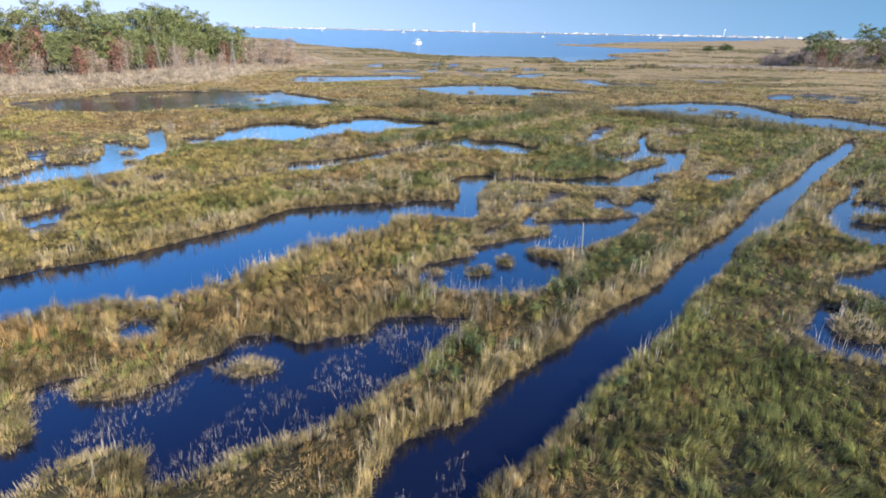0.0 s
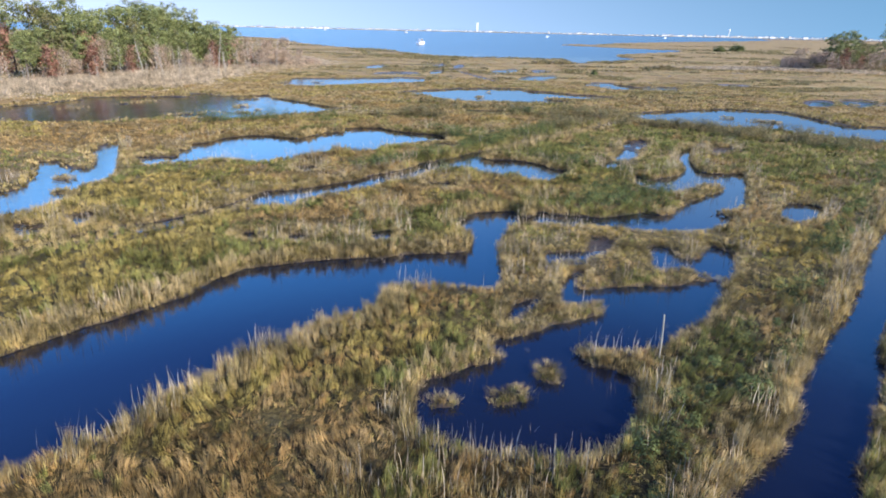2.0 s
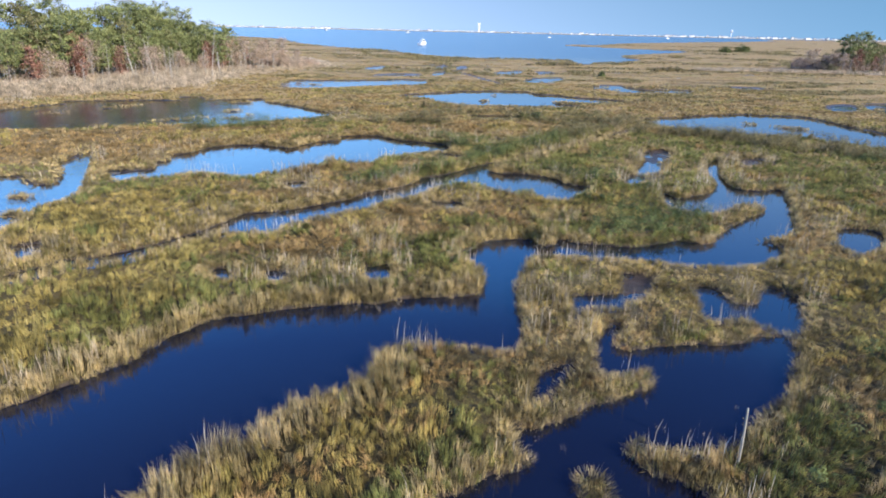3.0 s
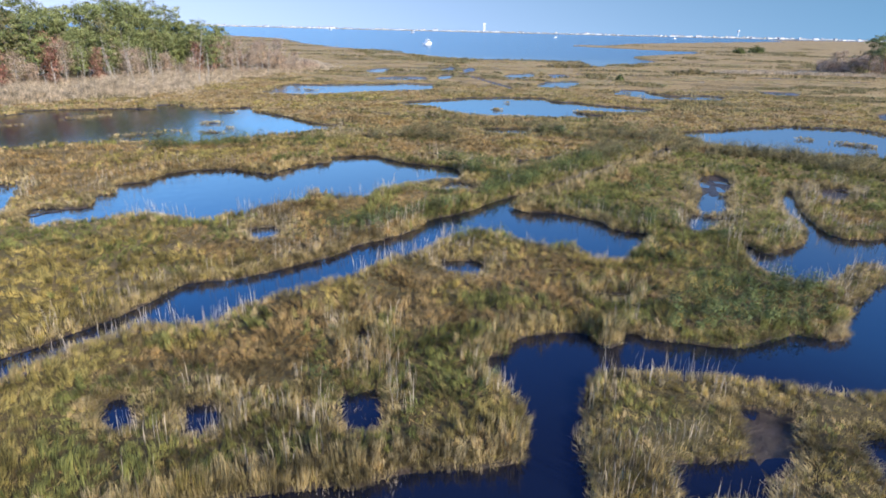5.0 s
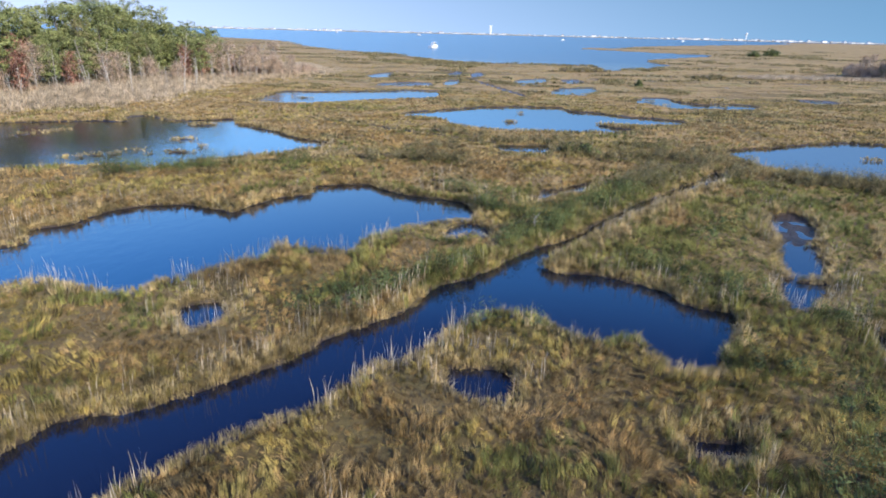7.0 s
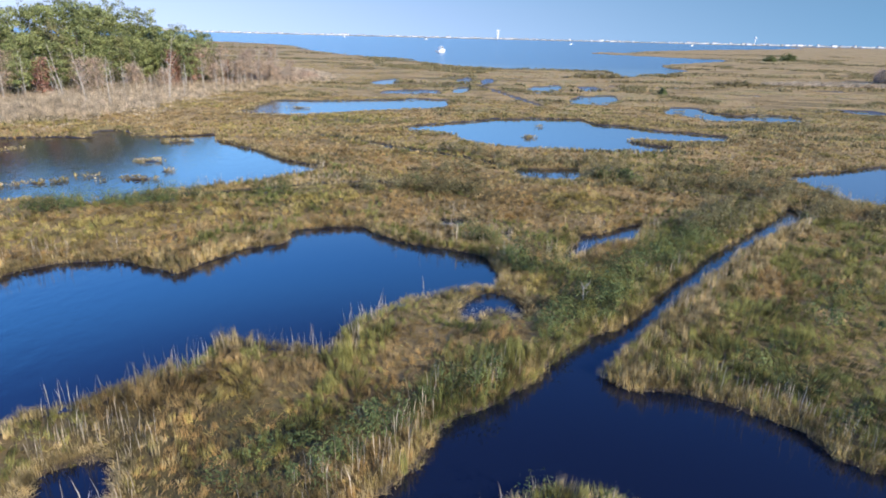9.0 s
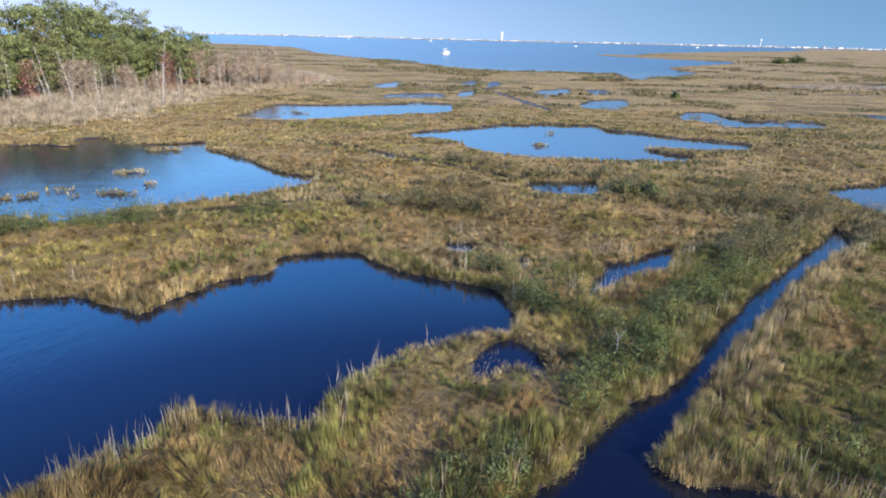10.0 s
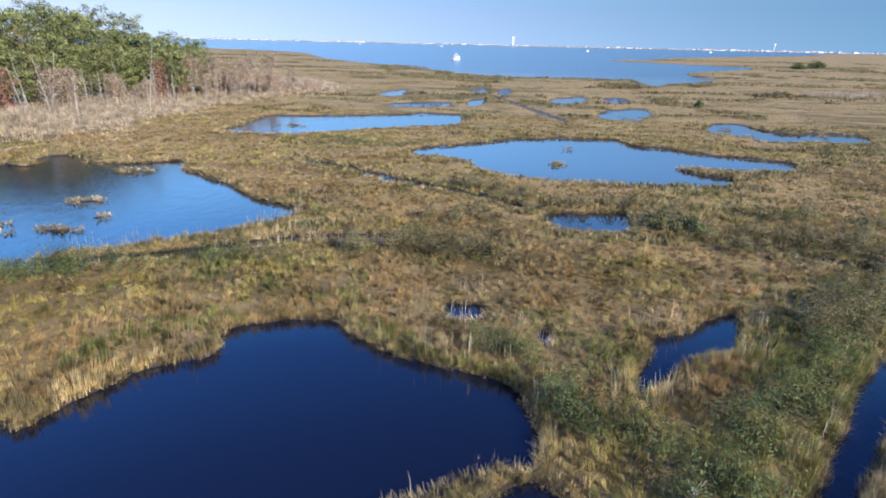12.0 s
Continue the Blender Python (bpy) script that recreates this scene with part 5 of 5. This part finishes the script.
wood_edge([(-96, 84), (-80, 94), (-70, 105), (-66, 117), (-62, 124), (-60, 133), (-57, 147), (-53, 158), (-49, 168)], 3, 3.0, (1, 1, 1, 1, 1, 0.95, 0.85, 0.62, 0.42), (-0.83, 0.55), 5, 0.84, 0.93)
wood_edge([(94, 226), (101, 218), (113, 214), (126, 212), (150, 210), (175, 209)], 3, 3.0, (0.5, 0.7, 0.9, 1.1, 1.1, 1.1), (0.35, 0.93), 6, 0.95, 0.35)
def undergrowth():
    """Dense low growth that closes the woods under the crowns."""
    spots = []
    for line, back, deep in (([(-96, 84), (-80, 94), (-70, 105), (-66, 117), (-62, 124), (-60, 133), (-57, 147), (-53, 158)], (-0.83, 0.55), 15), ([(96, 215), (113, 209), (126, 207), (150, 205), (175, 204)], (0.35, 0.93), 12)):
        p = rounded(line, 8, False)
        at = rng.uniform(0, len(p) - 1, 560)
        q = np.c_[np.interp(at, np.arange(len(p)), p[:, 0]), np.interp(at, np.arange(len(p)), p[:, 1])]
        off = rng.uniform(2.5, deep, len(q))
        spots.append(np.c_[q + np.outer(off, back), 0.4 + rng.uniform(0, 0.42, len(q)) * off])
    c = np.concatenate(spots)
    size = rng.uniform(0.6, 1.3, (len(c), 1)) * np.array([[1.0, 1.0, 0.9]])
    v, f = leaves(c, size, 60, 0.16)
    tagged(new("wood_undergrowth", mesh_from("wood_undergrowth", v, f, OLIVE)), "dense brown-green undergrowth inside the woods", "undergrowth", kind="stuff")


def thicket():
    """Bare twiggy growth that closes the edge of the woods."""
    for line, back, count, high in (([(-96, 84), (-80, 94), (-70, 105), (-66, 117), (-62, 124), (-60, 133), (-57, 147), (-53, 158), (-49, 168), (-47, 180)], (-0.83, 0.55), 26000, 2.4), ([(92, 226), (101, 217), (113, 213), (126, 211), (150, 209), (175, 208)], (0.35, 0.93), 16000, 4.0)):
        p = rounded(line, 8, False)
        at = rng.uniform(0, len(p) - 1, count)
        off = rng.uniform(-1.0, 9, count)
        x = np.interp(at, np.arange(len(p)), p[:, 0]) + off * back[0]
        y = np.interp(at, np.arange(len(p)), p[:, 1]) + off * back[1]
        tall = high * (0.35 + 0.9 * vnoise(x, y, 3.0, 91)) * rng.uniform(0.6, 1.1, count)
        blades("bare_thicket", x, y, np.full(count, 0.2), tall, rng.normal(0, 0.16, (count, 2)), rng.uniform(0.035, 0.09, count), TWIG, "bare grey-brown twiggy thicket along the wood's edge", "thicket", plain=1)


undergrowth()
thicket()
rnd = random.Random(21)
edge = rounded([(-76, 99), (-67, 107), (-63, 117), (-59, 125), (-56, 135), (-54, 146), (-51, 156)], 6, False)
for i in range(64):
    x, y = edge[rnd.randrange(len(edge))]
    plant_tree(SNAGS[rnd.randrange(5)], x - rnd.uniform(-2, 5), y + rnd.uniform(-2, 3), rnd.uniform(0, 360), rnd.uniform(0.45, 0.9))
plant_tree(PINES[1], -64.2, 162.9, 40, 0.60)
plant_tree(PINES[0], -66.9, 147.0, 150, 0.80)
plant_tree(PINES[2], -66.9, 133.4, 20, 0.76)
plant_tree(SNAGS[1], -52.0, 128.6, 10, 1.02)
plant_tree(SNAGS[1], -57.5, 118.5, 200, 0.85)
plant_tree(SNAGS[0], -54.8, 119.5, 90, 0.95)

bm, _ = branchy("dead_shrub", 77, 0.95, 0.035, 16, 0.75, 0.08, vase=True)
dead = part("dead_shrub", bm, PALEBARK)
dead.location, dead.scale = (-0.2, 67.5, 0.3), (0.6, 0.6, 0.6)
tagged(dead, "small bleached dead shrub among green marsh shrubs", "shrub")

# ---- lone bushes on the open marsh ----
def bush(x, y, wide, tall, seed, leaf, label):
    thing = tagged(new("bush"), label, "bush", "lone bushes")
    thing.location = (x, y, 0.25)
    rnd = random.Random(seed)
    bm = bmesh.new()
    tips = []
    for i in range(7):
        a = i * 0.9 + rnd.random()
        tip = (math.cos(a) * wide * 0.3, math.sin(a) * wide * 0.3, tall * rnd.uniform(0.5, 0.75))
        tube(bm, [(0, 0, -0.2), (tip[0] * 0.4, tip[1] * 0.4, tip[2] * 0.5), tip], [0.08, 0.05, 0.02], 5)
        tips.append(tip)
    part("stem", bm, BARK, thing)
    spots = [(rnd.uniform(0, 6.3), math.sqrt(rnd.random())) for _ in range(26)]
    centres = np.array([(math.cos(a) * r * wide * 0.42, math.sin(a) * r * wide * 0.42, tall * (0.12 + 0.55 * rnd.random() * (1.15 - r))) for a, r in spots])
    v, f = leaves(centres, np.full((len(centres), 3), tall * 0.3) * rng.uniform(0.7, 1.3, (len(centres), 1)), 60, 0.045 * tall + 0.03)
    crown = new("crown", mesh_from("crown", v, f, leaf))
    crown.parent = thing
    return thing


for i, (x, y, w, h) in enumerate(((138.5, 428, 6.5, 5.0), (156, 448, 10, 7.0), (5.2, 90.4, 2.6, 1.2), (3.6, 91.2, 2.0, 1.1), (-9.8, 85.2, 1.6, 1.0), (24.4, 169.4, 1.3, 1.6))):
    bush(x, y, w, h, i, SHRUB, "round dark green bush standing alone on the marsh")
for i, (x, y, w, h) in enumerate(((9.5, 212.4, 4, 0.9), (13.1, 214.1, 5, 1.5), (17.4, 216.2, 6, 1.9), (21.8, 218.2, 6, 1.6), (25, 220, 4, 1.0), (44.7, 200.2, 4, 1.2), (47.4, 200.2, 5, 1.9), (51, 202.6, 5, 1.7), (55, 204, 4, 0.9), (39, 230.6, 5, 1.2), (44, 238, 5, 1.0), (53.6, 187.8, 4, 0.8), (59.2, 209.4, 4, 0.8))):
    bush(x, y, w, h, 20 + i, GREYSHRUB, "low grey-brown thicket mound on the open marsh")

# ---- boats on the bay ----
def boat(x, y, turn, size):
    thing = tagged(new("motor_boat"), "small white motor boat with a cabin on the bay", "boat", "boats on the bay")
    thing.matrix_world = Matrix.Translation((x, y, 0)) @ pose(0, 0, 0, 0, 0, turn)
    thing.scale = (size, size, size)
    bm = bmesh.new()
    rings = []
    for u, half, keel, rim in ((-3.0, 1.1, -0.25, 0.9), (-1.0, 1.25, -0.3, 0.95), (1.2, 1.1, -0.28, 1.1), (2.4, 0.6, -0.1, 1.3), (3.2, 0.06, 0.4, 1.5)):
        rings.append([bm.verts.new(p) for p in ((u, -half, rim), (u, -half * 0.8, keel + 0.3), (u, 0, keel), (u, half * 0.8, keel + 0.3), (u, half, rim))])
    for a, b in zip(rings, rings[1:]):
        for k in range(4):
            bm.faces.new((a[k], a[k + 1], b[k + 1], b[k]))
        bm.faces.new((a[4], a[0], b[0], b[4]))
    bm.faces.new(rings[0])
    bm.faces.new(rings[-1][::-1])
    part("hull", bm, WHITE, thing)
    bm = bmesh.new()
    low = [bm.verts.new(p) for p in ((-1.2, -0.85, 0.9), (1.3, -0.8, 1.05), (1.3, 0.8, 1.05), (-1.2, 0.85, 0.9))]
    top = [bm.verts.new(p) for p in ((-1.1, -0.75, 2.6), (0.6, -0.7, 2.6), (0.6, 0.7, 2.6), (-1.1, 0.75, 2.6))]
    for k in range(4):
        bm.faces.new((low[k], low[(k + 1) % 4], top[(k + 1) % 4], top[k]))
    bm.faces.new(top)
    cabin = part("cabin", bm, WHITE, thing)
    bm = bmesh.new()
    for s in (-1, 1):
        q = [bm.verts.new(p) for p in ((-0.9, 0.83 * s, 1.7), (0.75, 0.79 * s, 1.7), (0.5, 0.74 * s, 2.35), (-0.9, 0.79 * s, 2.35))]
        bm.faces.new(q)
    part("side_window", bm, DARKGLASS, cabin)
    bm = bmesh.new()
    tube(bm, [(-0.5, 0, 2.6), (-0.5, 0, 3.9)], [0.04, 0.02], 6)
    part("mast", bm, WHITE, thing)


boat(-53, 452, 60, 1.35)
boat(-236, 1630, 175, 1.8)
boat(90, 1250, 20, 1.0)
boat(-520, 1900, 160, 1.6)
boat(420, 1700, 15, 1.4)

# ---- far shore with its town ----
def far_shore():
    n = 260
    xs = np.linspace(-2600, 3600, n)
    rise = 1.8 + 2.2 * vnoise(xs, xs * 0, 60, 71) + 1.6 * vnoise(xs, xs * 0, 17, 72)
    front = np.c_[xs, np.full(n, 3395) - 10 * vnoise(xs, xs * 0, 90, 73), np.full(n, -0.5)]
    top = np.c_[xs, np.full(n, 3410), rise]
    back = np.c_[xs, np.full(n, 3560), rise * 0 + 1]
    i = np.arange(n - 1)
    faces = np.concatenate([np.c_[i, i + 1, i + n + 1, i + n], np.c_[i + n, i + n + 1, i + 2 * n + 1, i + 2 * n]])
    tagged(new("far_shore", mesh_from("far_shore", np.concatenate([front, top, back]), faces, SAND)), "low hazy barrier island shore across the bay", "shore", kind="structure")


def box(bm, x0, x1, y0, y1, z0, z1):
    v = [bm.verts.new((x, y, z)) for z in (z0, z1) for x, y in ((x0, y0), (x1, y0), (x1, y1), (x0, y1))]
    for q in ((0, 1, 5, 4), (1, 2, 6, 5), (2, 3, 7, 6), (3, 0, 4, 7), (4, 5, 6, 7), (3, 2, 1, 0)):
        bm.faces.new([v[k] for k in q])


def shore_house(wide, tall, siding, label):
    thing = tagged(new("house"), label, "house", "houses on the far shore")
    bm = bmesh.new()
    box(bm, -wide / 2, wide / 2, -5, 5, -1, tall)
    part("wall", bm, siding, thing)
    bm = bmesh.new()
    e, r = wide / 2 + 0.5, tall + 3.2
    v = [bm.verts.new(p) for p in ((-e, -5.6, tall), (e, -5.6, tall), (e, 5.6, tall), (-e, 5.6, tall), (-e * 0.8, 0, r), (e * 0.8, 0, r))]
    for q in ((0, 1, 5, 4), (2, 3, 4, 5), (1, 2, 5), (3, 0, 4), (3, 2, 1, 0)):
        bm.faces.new([v[k] for k in q])
    part("roof", bm, SLATE, thing)
    for i in range(3):
        bm = bmesh.new()
        x = (i - 1) * wide * 0.3
        box(bm, x - 1.0, x + 1.0, -5.05, -4.9, tall * 0.4, tall * 0.75)
        part("window", bm, DARKGLASS, thing)
    return thing


def town():
    rnd = random.Random(12)
    kinds = [shore_house(w, h, s, t) for w, h, s, t in ((15, 9, WHITE, "white beach house with a grey roof"), (22, 10, WHITE, "long white beach house with a grey roof"), (13, 12, CREAM, "tall cream beach house with a grey roof"), (26, 8, GREYSIDING, "low grey beach house with a grey roof"), (32, 12, WHITE, "large white shore building with a grey roof"))]
    placed, x = 0, -2050.0
    while x < 2300:
        dense = vnoise(np.array([x]), np.array([0.0]), 210, 81)[0]
        k = rnd.choice(kinds) if dense > 0.3 else kinds[3]
        m = pose(x, 3402 + rnd.uniform(-6, 14), 1.5, 0, 0, rnd.uniform(-12, 12))
        if placed < len(kinds):
            k = kinds[placed]
            k.matrix_world = m
        else:
            grown = rnd.uniform(0.45, 0.85)
            copy_thing(k, m).scale = (grown, 1, grown * rnd.uniform(0.5, 0.95))
        placed += 1
        x += rnd.uniform(10, 26) if dense > 0.3 else rnd.uniform(22, 60)
    tower = tagged(new("tower_block"), "tall white tower block on the far shore", "building")
    tower.location = (-120, 3410, 0)
    bm = bmesh.new()
    box(bm, -5, 5, -6, 6, -1, 42)
    body = part("wall", bm, WHITE, tower)
    bm = bmesh.new()
    box(bm, -8, 8, -7, 7, 42, 46)
    part("roof", bm, WHITE, tower)
    for i in range(6):
        bm = bmesh.new()
        box(bm, -2.0, 2.0, -6.1, -5.9, 4 + 6 * i, 6 + 6 * i)
        part("window", bm, DARKGLASS, body)
    tank = tagged(new("water_tower"), "pale water tower on a slim stem on the far shore", "water tower")
    tank.location = (1160, 3420, 0)
    bm = bmesh.new()
    tube(bm, [(0, 0, -1), (0, 0, 30)], [2.2, 1.8], 10)
    part("stem", bm, WHITE, tank)
    bm = bmesh.new()
    tube(bm, [(0, 0, 29), (0, 0, 32), (0, 0, 37), (0, 0, 40)], [2, 6, 6, 1.5], 14)
    part("tank", bm, WHITE, tank)


far_shore()
town()
